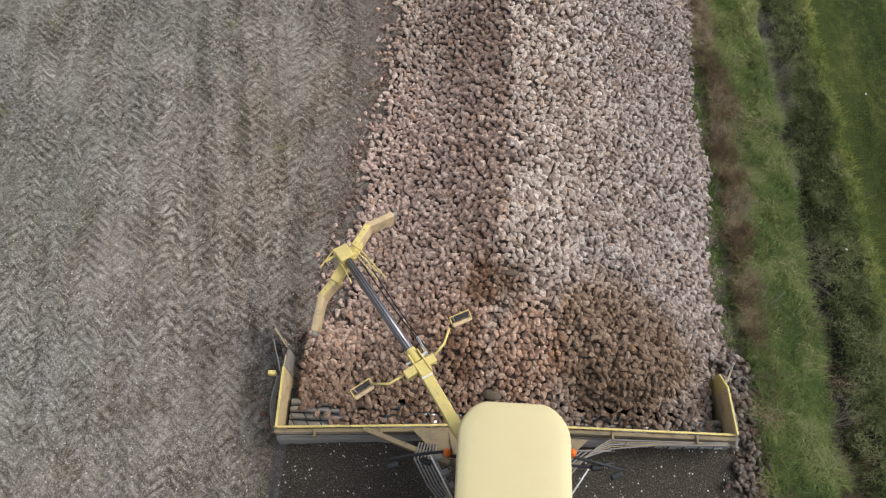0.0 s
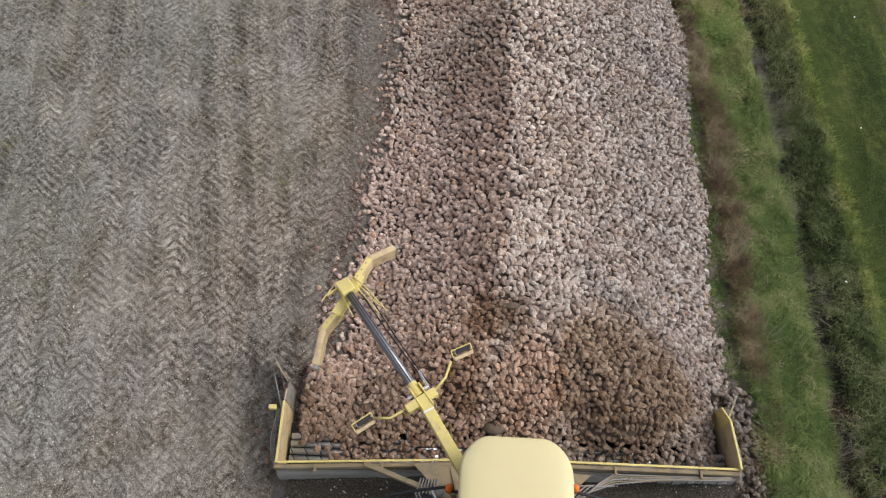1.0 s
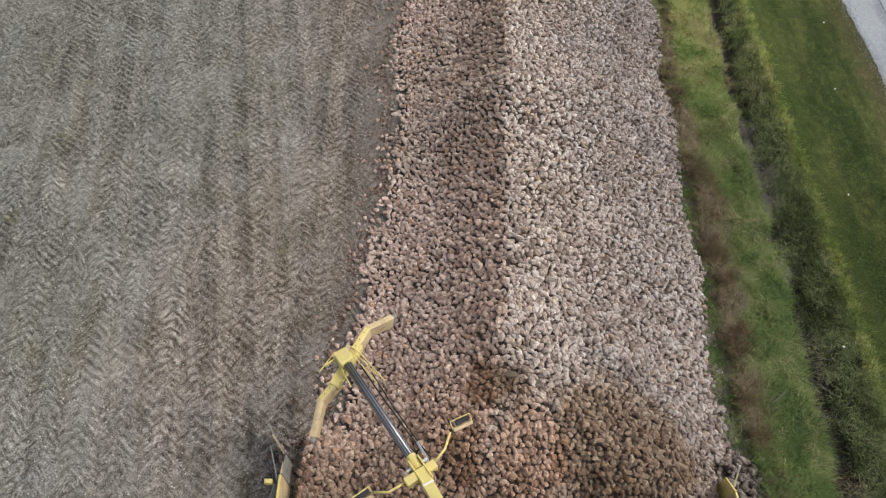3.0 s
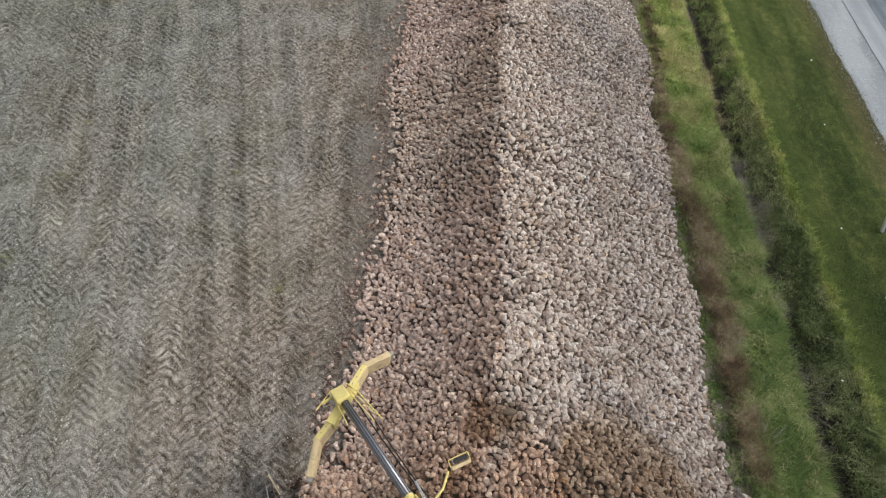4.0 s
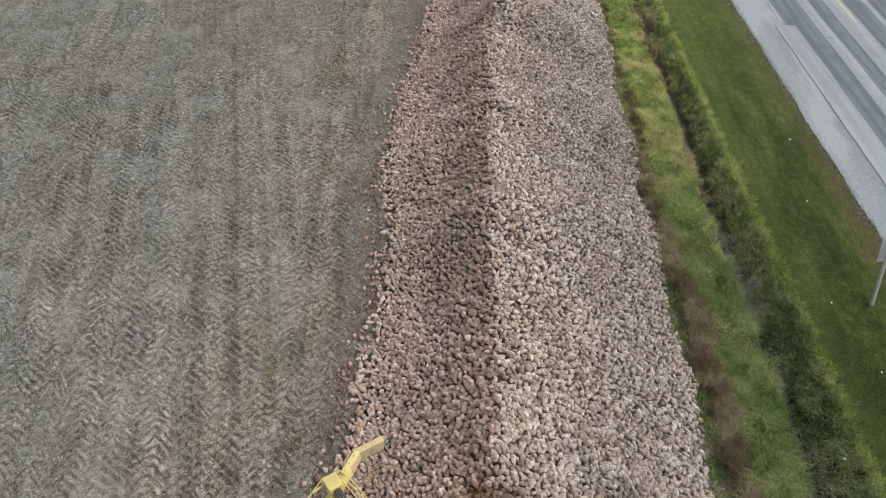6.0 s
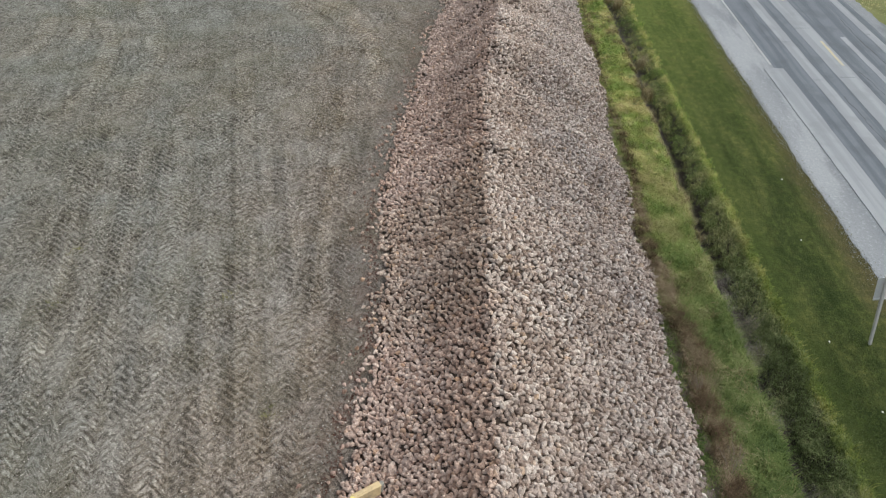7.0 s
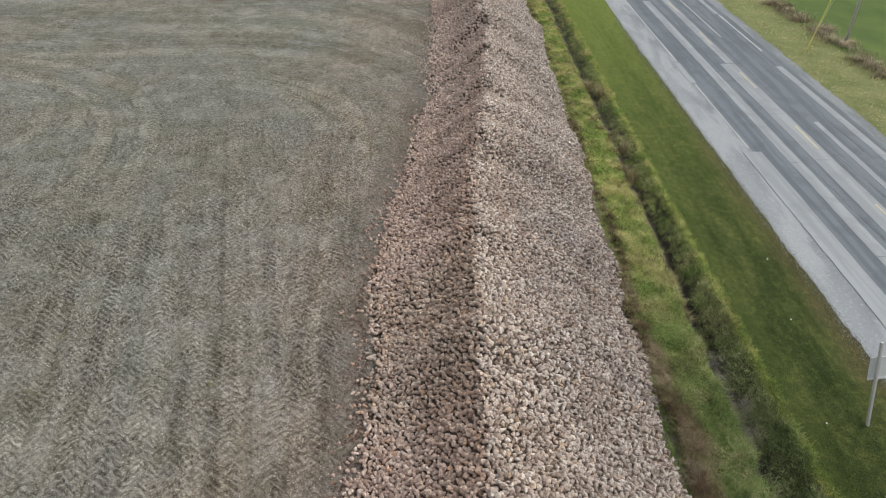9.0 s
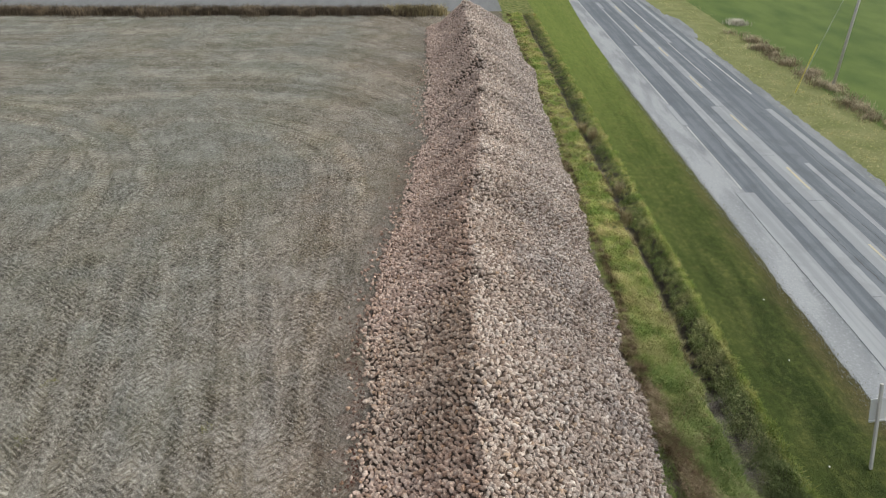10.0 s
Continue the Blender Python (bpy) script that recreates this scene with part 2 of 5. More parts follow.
def lawn_material():
    n = Nodes("mown_lawn", 0.95, spec=0.08)
    p, x, y, z = n.where()
    blades = n.noise(n.scaled(p, 1, 0.6, 1), 22.0, 4, 0.7)
    wide = n.noise(n.scaled(p, 1.0, 0.3, 1), 0.9, 4)
    base = n.ramp(wide, (0.4, (0.025, 0.036, 0.011)), (0.5, (0.039, 0.052, 0.016)), (0.6, (0.062, 0.072, 0.024)))
    base = n.mix(n.math("MULTIPLY", n.step(blades, 0.5, 0.66), 0.4), base, (0.09, 0.12, 0.035))
    base = n.mix(n.math("MULTIPLY", n.step(blades, 0.5, 0.36), 0.5), base, (0.016, 0.032, 0.006))
    bands = n.noise(n.scaled(p, 1.0, 0.03, 1), 1.3, 3)
    base = n.mix(n.math("MULTIPLY", n.step(bands, 0.55, 0.42), 0.5), base, n.mix(1.0, base, (0.6, 0.7, 0.6), "MULTIPLY"))
    tufts = n.noise(n.scaled(p, 1, 0.7, 1), 4.5, 5, 0.7)
    base = n.mix(n.math("MULTIPLY", n.step(tufts, 0.42, 0.62), 0.6), base, n.mix(1.0, base, (1.7, 1.55, 1.5), "MULTIPLY"))
    side = n.step(n.math("ADD", x, n.math("MULTIPLY", n.noise(p, 0.8, 3), 0.8)), 11.6, 10.3)
    lines = n.noise(n.scaled(p, 1.0, 0.12, 1), 5.0, 4, 0.65)
    base = n.mix(n.math("MULTIPLY", side, 0.5), base, (0.062, 0.085, 0.022))
    edge = n.math("ADD", x, n.math("MULTIPLY", n.noise(p, 0.9, 4), 1.6))
    base = n.mix(n.math("MULTIPLY", n.step(edge, 13.2, 14.3), 0.8), base, n.mix(blades, (0.06, 0.06, 0.025), (0.13, 0.1, 0.06)))
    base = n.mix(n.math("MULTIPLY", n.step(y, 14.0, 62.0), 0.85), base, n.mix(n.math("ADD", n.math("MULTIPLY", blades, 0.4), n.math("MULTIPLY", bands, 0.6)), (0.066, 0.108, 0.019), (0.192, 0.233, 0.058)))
    base = n.mix(n.math("MULTIPLY", n.step(lines, 0.52, 0.38), 0.45), base, n.mix(1.0, base, (0.6, 0.68, 0.55), "MULTIPLY"))
    base = n.mix(n.math("MULTIPLY", n.step(tufts, 0.48, 0.66), 0.45), base, n.mix(1.0, base, (1.55, 1.45, 1.35), "MULTIPLY"))
    base = n.mix(n.math("MULTIPLY", n.step(n.noise(p, 1.4, 5, 0.65), 0.52, 0.66), n.math("ADD", 0.1, n.math("MULTIPLY", n.step(y, 14.0, 34.0), 0.3))), base, n.mix(0.5, base, (0.2, 0.17, 0.06)))
    n.b.inputs["Sheen Weight"].default_value = 0.05
    n.b.inputs["Sheen Tint"].default_value = (0.75, 0.85, 0.4, 1)
    far = n.step(x, 21.0, 22.6)
    base = n.mix(n.math("MULTIPLY", far, 0.9), base, n.ramp(n.noise(p, 0.6, 5, 0.6), (0.35, (0.15, 0.168, 0.068)), (0.65, (0.225, 0.228, 0.11))))
    n.bump(blades, 0.8, 0.04)
    return n.done(base)


def far_field_material():
    n = Nodes("far_green_field", 0.9, spec=0.2)
    p, x, y, z = n.where()
    a = n.noise(n.scaled(p, 1, 0.4, 1), 0.35, 4)
    b = n.noise(p, 5.0, 4, 0.7)
    base = n.ramp(a, (0.35, (0.058, 0.1, 0.02)), (0.65, (0.105, 0.15, 0.036)))
    base = n.mix(n.math("MULTIPLY", n.step(b, 0.45, 0.7), 0.25), base, (0.12, 0.15, 0.05))
    n.bump(b, 0.35, 0.05)
    return n.done(base)


def gravel_material(name, lo, hi):
    n = Nodes(name, 0.9, spec=0.25)
    p, x, y, z = n.where()
    v = n.node("TexVoronoi", Vector=p, Scale=22.0)
    fine = n.noise(p, 9.0, 5, 0.7)
    wide = n.noise(n.scaled(p, 1.5, 0.25, 1), 0.8, 4)
    base = n.mix(n.step(wide, 0.42, 0.58), lo, hi)
    base = n.mix(n.math("MULTIPLY", n.step(n.math("ADD", x, n.math("MULTIPLY", wide, 1.2)), 15.4, 14.4), 0.5), base, hi)
    base = n.mix(n.math("MULTIPLY", n.step(v.outputs["Distance"], 0.45, 0.8), 0.2), base, tuple(0.55 * c for c in lo))
    base = n.mix(n.math("MULTIPLY", n.step(fine, 0.52, 0.66), 0.5), base, tuple(min(1, 1.3 * c) for c in hi))
    n.bump(n.math("SUBTRACT", fine, v.outputs["Distance"]), 0.3, 0.015)
    return n.done(base)


def asphalt_material(name, lo, hi, stain):
    n = Nodes(name, 0.75, spec=0.35)
    p, x, y, z = n.where()
    long = n.noise(n.scaled(p, 2.0, 0.08, 1), 1.2, 4)
    grit = n.noise(p, 30.0, 4, 0.8)
    base = n.mix(n.step(long, 0.42, 0.58), lo, hi)
    base = n.mix(n.math("MULTIPLY", n.step(n.noise(p, 0.7, 4), 0.5, 0.62), 0.4), base, stain)
    base = n.mix(n.math("MULTIPLY", n.step(grit, 0.5, 0.75), 0.25), base, (0.42, 0.42, 0.42))
    n.bump(grit, 0.3, 0.01)
    return n.done(base)


def beet_material():
    n = Nodes("sugar_beet_skin", 0.85, spec=0.25)
    p, x, y, z = n.where()
    c = n.chance()
    skin = n.ramp(c, (0.0, (0.25, 0.185, 0.155)), (0.2, (0.41, 0.332, 0.294)), (0.6, (0.535, 0.457, 0.413)), (0.92, (0.68, 0.612, 0.565)), (1.0, (0.48, 0.345, 0.245)))
    mud = n.noise(p, 11.0, 3, 0.6)
    skin = n.mix(n.math("MULTIPLY", n.step(mud, 0.47, 0.6), 0.4), skin, (0.22, 0.165, 0.128))
    furrow = n.noise(p, 34.0, 3, 0.65)
    skin = n.mix(n.math("MULTIPLY", n.step(furrow, 0.47, 0.36), 0.38), skin, (0.13, 0.095, 0.072))
    skin = n.mix(n.math("MULTIPLY", n.step(furrow, 0.53, 0.66), 0.25), skin, (0.68, 0.62, 0.56))
    # loads from different parts of the field lie in heaps, some muddier, some washed pale
    heap = n.noise(n.scaled(p, 1, 0.7, 1), 0.55, 3)
    skin = n.mix(n.math("MULTIPLY", n.step(heap, 0.46, 0.6), 0.4), skin, n.mix(0.5, skin, (0.27, 0.19, 0.14), "MIX"))
    # colour lifts the field side against its shade and tones the road side down
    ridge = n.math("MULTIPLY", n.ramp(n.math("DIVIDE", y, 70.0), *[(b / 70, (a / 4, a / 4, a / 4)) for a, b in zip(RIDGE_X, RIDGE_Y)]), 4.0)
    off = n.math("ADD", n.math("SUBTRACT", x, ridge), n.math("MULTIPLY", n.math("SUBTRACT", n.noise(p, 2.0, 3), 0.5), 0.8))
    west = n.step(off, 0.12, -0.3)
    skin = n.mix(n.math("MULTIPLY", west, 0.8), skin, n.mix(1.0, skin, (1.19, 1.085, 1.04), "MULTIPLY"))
    # mud-brown band below the ridge, with the steep flank's shade painted in
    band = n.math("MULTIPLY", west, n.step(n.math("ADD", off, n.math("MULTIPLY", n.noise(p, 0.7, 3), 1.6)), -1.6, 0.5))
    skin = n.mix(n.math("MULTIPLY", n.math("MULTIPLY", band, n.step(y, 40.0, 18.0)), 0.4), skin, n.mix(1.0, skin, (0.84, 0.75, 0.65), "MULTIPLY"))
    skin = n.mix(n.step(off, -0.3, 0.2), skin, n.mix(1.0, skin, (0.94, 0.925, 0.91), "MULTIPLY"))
    # greyer and darker down the side to the road
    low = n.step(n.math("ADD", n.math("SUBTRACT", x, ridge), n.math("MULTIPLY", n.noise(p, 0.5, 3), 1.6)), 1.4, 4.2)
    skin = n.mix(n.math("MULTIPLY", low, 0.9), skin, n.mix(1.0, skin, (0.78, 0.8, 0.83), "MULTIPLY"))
    # greyer, darker tongues slanting down to the ditch
    tongue = n.noise(n.node("CombineXYZ", X=n.math("MULTIPLY", x, 0.25), Y=n.math("ADD", y, n.math("MULTIPLY", x, 0.55)), Z=0.0).outputs[0], 0.34, 3, 0.6)
    skin = n.mix(n.math("MULTIPLY", n.math("MULTIPLY", n.step(tongue, 0.5, 0.6), n.step(off, 0.6, 2.0)), 0.55), skin, n.mix(1.0, skin, (0.74, 0.76, 0.8), "MULTIPLY"))
    # the far end is lifted paler in colour, against its shaded gaps
    dry = n.math("MULTIPLY", n.step(y, 20.0, 44.0), 0.42)
    skin = n.mix(dry, skin, n.mix(0.6, skin, (0.68, 0.6, 0.555)))
    # red-brown, still wet beets along the foot
    foot = n.math("SUBTRACT", n.math("ADD", x, n.math("MULTIPLY", n.noise(p, 0.8, 3), 1.0)), n.math("MULTIPLY", n.step(y, 18.0, 42.0), 1.7))
    skin = n.mix(n.math("MULTIPLY", n.math("MULTIPLY", n.step(foot, -1.9, -2.4), n.step(y, 5.2, 6.0)), 0.2), skin, n.mix(1.0, skin, (0.62, 0.44, 0.36), "MULTIPLY"))
    # freshly turned, earthy beets in front of the loader
    front = n.math("MULTIPLY", n.step(n.math("ADD", y, n.math("MULTIPLY", n.noise(p, 0.6, 3), 3.0)), 9.2, 5.6), 0.62)
    skin = n.mix(front, skin, n.mix(1.0, skin, (0.71, 0.625, 0.54), "MULTIPLY"))
    def ring(cx, cy, rx, ry, wobble, grain):
        """How far from the middle of an oval, 1 at its rim, with a ragged rim."""
        dx, dy = n.math("DIVIDE", n.math("ADD", x, -cx), rx), n.math("DIVIDE", n.math("ADD", y, -cy), ry)
        return n.math("ADD", n.math("SQRT", n.math("ADD", n.math("MULTIPLY", dx, dx), n.math("MULTIPLY", dy, dy))), n.math("MULTIPLY", n.math("SUBTRACT", n.noise(p, grain, 3), 0.5), wobble))
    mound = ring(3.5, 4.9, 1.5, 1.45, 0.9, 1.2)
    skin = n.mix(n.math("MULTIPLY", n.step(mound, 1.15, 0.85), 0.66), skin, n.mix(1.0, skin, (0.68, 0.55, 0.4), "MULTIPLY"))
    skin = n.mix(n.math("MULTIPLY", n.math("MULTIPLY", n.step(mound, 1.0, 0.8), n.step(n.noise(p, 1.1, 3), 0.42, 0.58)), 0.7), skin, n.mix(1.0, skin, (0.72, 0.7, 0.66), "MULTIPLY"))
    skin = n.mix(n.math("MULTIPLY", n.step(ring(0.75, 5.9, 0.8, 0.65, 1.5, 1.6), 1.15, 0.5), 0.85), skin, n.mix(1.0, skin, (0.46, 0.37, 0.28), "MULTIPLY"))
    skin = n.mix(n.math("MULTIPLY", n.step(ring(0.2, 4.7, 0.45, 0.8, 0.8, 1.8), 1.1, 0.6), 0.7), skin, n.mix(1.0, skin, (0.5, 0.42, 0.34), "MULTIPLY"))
    # a reddish lens glow painted into the beets as a bright pink oval
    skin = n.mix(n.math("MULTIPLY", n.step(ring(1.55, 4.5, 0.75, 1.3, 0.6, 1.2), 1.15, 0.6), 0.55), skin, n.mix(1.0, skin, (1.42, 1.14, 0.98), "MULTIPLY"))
    # rosy loads, and one that is yellow-brown, along the side to the field
    along = n.math("ADD", y, n.math("MULTIPLY", n.noise(p, 0.5, 3), 3.0))
    olive = n.math("MULTIPLY", n.step(along, 13.5, 15.5), n.step(along, 21.5, 19.5))
    skin = n.mix(n.math("MULTIPLY", west, 0.22), skin, n.mix(olive, n.mix(1.0, skin, (1.12, 0.97, 0.92), "MULTIPLY"), n.mix(1.0, skin, (0.98, 0.99, 0.86), "MULTIPLY")))
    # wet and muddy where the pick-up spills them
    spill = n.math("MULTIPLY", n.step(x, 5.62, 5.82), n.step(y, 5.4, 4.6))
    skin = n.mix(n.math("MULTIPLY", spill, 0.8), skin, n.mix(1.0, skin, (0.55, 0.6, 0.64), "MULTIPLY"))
    # darker towards the pick-up's corner on the field side
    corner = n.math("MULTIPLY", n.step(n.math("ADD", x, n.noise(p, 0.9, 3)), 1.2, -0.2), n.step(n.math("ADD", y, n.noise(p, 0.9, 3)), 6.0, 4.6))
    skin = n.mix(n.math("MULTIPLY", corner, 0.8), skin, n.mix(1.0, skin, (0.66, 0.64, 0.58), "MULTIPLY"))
    # darker towards the rollers
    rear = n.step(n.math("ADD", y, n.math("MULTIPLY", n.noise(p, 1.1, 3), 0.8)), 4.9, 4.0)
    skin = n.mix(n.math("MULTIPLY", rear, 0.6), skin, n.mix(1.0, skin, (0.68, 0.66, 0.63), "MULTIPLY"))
    n.bump(n.math("ADD", furrow, n.math("MULTIPLY", mud, 0.5)), 0.45, 0.02)
    return n.done(skin)


def grass_material(name, *stops, far_yellow=0.0):
    n = Nodes(name, 0.7, spec=0.25)
    p, x, y, z = n.where()
    c = n.math("ADD", n.math("MULTIPLY", n.chance(), 0.6), n.math("MULTIPLY", n.step(n.noise(p, 1.1, 4), 0.36, 0.64), 0.5))
    col = n.ramp(c, *stops)
    if far_yellow:
        # yellower and paler away from the near end of the ditch
        col = n.mix(n.math("MULTIPLY", n.step(y, 11.0, 27.0), far_yellow), col, n.ramp(n.math("ADD", n.math("MULTIPLY", n.chance(), 0.45), n.math("MULTIPLY", n.step(n.noise(p, 0.7, 5), 0.36, 0.64), 0.55)), (0.1, (0.17, 0.29, 0.055)), (0.45, (0.36, 0.42, 0.1)), (0.7, (0.6, 0.56, 0.22)), (0.95, (0.52, 0.38, 0.2))))
    return n.done(col)


def painted_metal(name, color, dirt, amount=0.5, rough=0.45):
    n = Nodes(name, rough, spec=0.4)
    p = n.object_place()
    a, b = n.noise(p, 3.5, 5, 0.6), n.noise(p, 22.0, 4, 0.7)
    mask = n.math("MULTIPLY", n.step(n.math("ADD", n.math("MULTIPLY", a, 0.7), n.math("MULTIPLY", b, 0.3)), 0.45, 0.68), amount)
    n.bump(b, 0.12, 0.006)
    return n.done(n.mix(mask, color, dirt), n.math("ADD", rough, n.math("MULTIPLY", mask, 0.4)))


def plain_material(name, color, rough, metal=0.0, vary=0.25):
    n = Nodes(name, rough, metal)
    p = n.object_place()
    a = n.noise(p, 9.0, 5, 0.6)
    n.bump(n.noise(p, 40.0, 3), 0.1, 0.004)
    return n.done(n.mix(n.math("MULTIPLY", a, vary), color, tuple(v * 0.4 for v in color)))


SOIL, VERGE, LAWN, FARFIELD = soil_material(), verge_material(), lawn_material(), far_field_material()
GRAVEL = gravel_material("pale_limestone_gravel", (0.215, 0.229, 0.25), (0.33, 0.346, 0.368))
FARLANE = gravel_material("dark_grey_farm_lane", (0.135, 0.14, 0.148), (0.175, 0.18, 0.188))
LANE = gravel_material("grey_gravel_lane", (0.175, 0.19, 0.208), (0.238, 0.254, 0.274))
ASPHALT = asphalt_material("worn_asphalt", (0.1, 0.117, 0.141), (0.143, 0.161, 0.189), (0.082, 0.095, 0.113))
PATCH = asphalt_material("pale_resurfacing", (0.245, 0.262, 0.286), (0.3, 0.318, 0.342), (0.205, 0.22, 0.24))
WHITELINE = asphalt_material("worn_white_paint", (0.38, 0.39, 0.405), (0.46, 0.47, 0.485), (0.27, 0.28, 0.29))
YELLOWLINE = asphalt_material("worn_yellow_paint", (0.42, 0.385, 0.3), (0.47, 0.42, 0.3), (0.34, 0.335, 0.32))
TAR = plain_material("tar_filled_crack", (0.05, 0.055, 0.06), 0.6)
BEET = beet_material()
CORE = plain_material("dark_gap_backing", (0.095, 0.07, 0.055), 0.95)
GREEN = grass_material("green_grass", (0.2, (0.05, 0.086, 0.018)), (0.55, (0.117, 0.166, 0.042)), (0.85, (0.18, 0.215, 0.07)), (1.0, (0.26, 0.255, 0.125)), far_yellow=0.85)
BANK = grass_material("dark_bank_grass", (0.2, (0.08, 0.105, 0.035)), (0.6, (0.16, 0.2, 0.07)), (0.95, (0.3, 0.31, 0.15)), far_yellow=0.4)
RIM = grass_material("yellow_green_rim_grass", (0.2, (0.08, 0.12, 0.02)), (0.6, (0.16, 0.205, 0.034)), (0.95, (0.28, 0.28, 0.075)), far_yellow=0.85)
DRY = grass_material("dry_brown_weeds", (0.15, (0.055, 0.035, 0.018)), (0.5, (0.125, 0.082, 0.044)), (0.8, (0.2, 0.148, 0.088)), (1.0, (0.38, 0.31, 0.22)))
GREYDRY = grass_material("grey_dead_stems", (0.15, (0.05, 0.042, 0.036)), (0.6, (0.12, 0.105, 0.095)), (0.95, (0.3, 0.27, 0.24)))
DARKDRY = grass_material("dark_weathered_weeds", (0.15, (0.06, 0.046, 0.032)), (0.6, (0.115, 0.088, 0.062)), (0.95, (0.24, 0.185, 0.12)))
BRUSH = grass_material("grey_brush", (0.15, (0.2, 0.16, 0.1)), (0.6, (0.36, 0.295, 0.2)), (0.95, (0.54, 0.46, 0.33)))
REED = grass_material("bleached_reeds", (0.15, (0.4, 0.37, 0.3)), (0.95, (0.72, 0.69, 0.6)))
OLIVE = grass_material("yellowing_verge_grass", (0.15, (0.26, 0.26, 0.1)), (0.55, (0.4, 0.38, 0.16)), (0.95, (0.55, 0.5, 0.28)))
OLIVEWEED = grass_material("olive_field_weed", (0.15, (0.1, 0.1, 0.035)), (0.6, (0.17, 0.165, 0.06)), (0.95, (0.27, 0.25, 0.11)))
TUFT = grass_material("worn_verge_tufts", (0.15, (0.06, 0.068, 0.026)), (0.6, (0.11, 0.105, 0.05)), (0.95, (0.22, 0.19, 0.11)))
STRAW = grass_material("straw_grass", (0.15, (0.16, 0.13, 0.06)), (0.55, (0.3, 0.25, 0.13)), (0.95, (0.45, 0.39, 0.25)))
SHORT = grass_material("short_lawn_blades", (0.2, (0.03, 0.052, 0.01)), (0.55, (0.055, 0.083, 0.017)), (0.9, (0.11, 0.13, 0.038)))
CLOD = plain_material("soil_clod", (0.36, 0.33, 0.295), 0.95, 0.0, 0.8)
YELLOW = painted_metal("yellow_paint", (0.68, 0.56, 0.2), (0.42, 0.34, 0.19), 0.55)
CREAM = painted_metal("cream_roof_paint", (0.64, 0.56, 0.32), (0.6, 0.51, 0.3), 0.3, 0.5)
WORN = painted_metal("scoured_wing_paint", (0.56, 0.43, 0.25), (0.36, 0.28, 0.19), 0.9, 0.6)
DULL = painted_metal("dull_scuffed_steel", (0.27, 0.255, 0.23), (0.17, 0.145, 0.12), 0.9, 0.6)
TAN = painted_metal("mud_worn_yellow_steel", (0.27, 0.21, 0.125), (0.16, 0.135, 0.105), 0.95, 0.7)
STEEL = plain_material("bare_steel", (0.8, 0.81, 0.83), 0.38, 0.85, 0.15)
ROLLER = plain_material("wet_scoured_roller_steel", (0.78, 0.8, 0.86), 0.3, 0.7, 0.35)
FLIGHT = plain_material("dark_flight_steel", (0.05, 0.05, 0.055), 0.4, 0.4)
CHROME = plain_material("chromed_rod", (0.8, 0.8, 0.82), 0.15, 1.0, 0.1)
BLACK = plain_material("black_steel", (0.035, 0.036, 0.04), 0.45, 0.3)
TUBE = plain_material("dark_grey_tube", (0.25, 0.245, 0.265), 0.36, 0.6)
RUBBER = plain_material("rubber", (0.03, 0.03, 0.03), 0.8)
HOSE = plain_material("grey_hydraulic_hose", (0.25, 0.24, 0.23), 0.5)
GREYMUD = plain_material("muddy_grey_rubber_apron", (0.36, 0.345, 0.325), 0.8, 0.0, 0.6)
ORANGE = plain_material("orange_beacon_plastic", (0.75, 0.16, 0.02), 0.25)
MIRROR = plain_material("mirror_glass", (0.55, 0.52, 0.52), 0.06, 1.0, 0.05)
GLASS = plain_material("dark_cab_glass", (0.02, 0.022, 0.025), 0.08)
WOOD = plain_material("weathered_grey_wood", (0.62, 0.61, 0.59), 0.8, 0.0, 0.5)
POLEWOOD = plain_material("grey_pole_wood", (0.68, 0.655, 0.645), 0.9, 0.0, 0.5)
SIGNBACK = plain_material("dull_aluminium_sign_back", (0.7, 0.71, 0.72), 0.5, 0.0)
GUARD = plain_material("yellow_plastic_guard", (0.95, 0.8, 0.2), 0.5)
MUDLUMP = plain_material("brown_soil_lump", (0.15, 0.115, 0.085), 0.95, 0.0, 0.6)
SCRAP = plain_material("dark_red_leaf_scraps", (0.13, 0.045, 0.03), 0.8, 0.0, 0.6)
LITTER = plain_material("white_litter", (0.8, 0.8, 0.78), 0.6)
TWIG = plain_material("bare_twigs", (0.27, 0.235, 0.2), 0.9)


# ---- building ----
def part(name, bm, mat, parent=None, label="", smooth=False):
    me = bpy.data.meshes.new(name)
    bm.to_mesh(me)
    bm.free()
    me.materials.append(mat)
    if smooth:
        me.polygons.foreach_set("use_smooth", [True] * len(me.polygons))
    ob = new(name, me)
    if parent:
        ob.parent = parent
        ob.matrix_parent_inverse = Matrix.Identity(4)
    return tagged(ob, label) if label else ob


def sheet(name, co, faces, mat, parent=None, label="", smooth=False):
    """One mesh from arrays of corners and of triangles or quads."""
    me = bpy.data.meshes.new(name)
    co, faces = np.ascontiguousarray(co, np.float32), np.ascontiguousarray(faces, np.int32)
    k = faces.shape[1]
    me.vertices.add(len(co))
    me.vertices.foreach_set("co", co.ravel())
    me.loops.add(faces.size)
    me.loops.foreach_set("vertex_index", faces.ravel())
    me.polygons.add(len(faces))
    me.polygons.foreach_set("loop_start", np.arange(0, faces.size, k, dtype=np.int32))
    me.polygons.foreach_set("use_smooth", np.full(len(faces), smooth))
    me.update(calc_edges=True)
    for m in mat if isinstance(mat, (list, tuple)) else [mat]:
        me.materials.append(m)
    ob = new(name, me)
    if parent:
        ob.parent = parent
    return tagged(ob, label) if label else ob


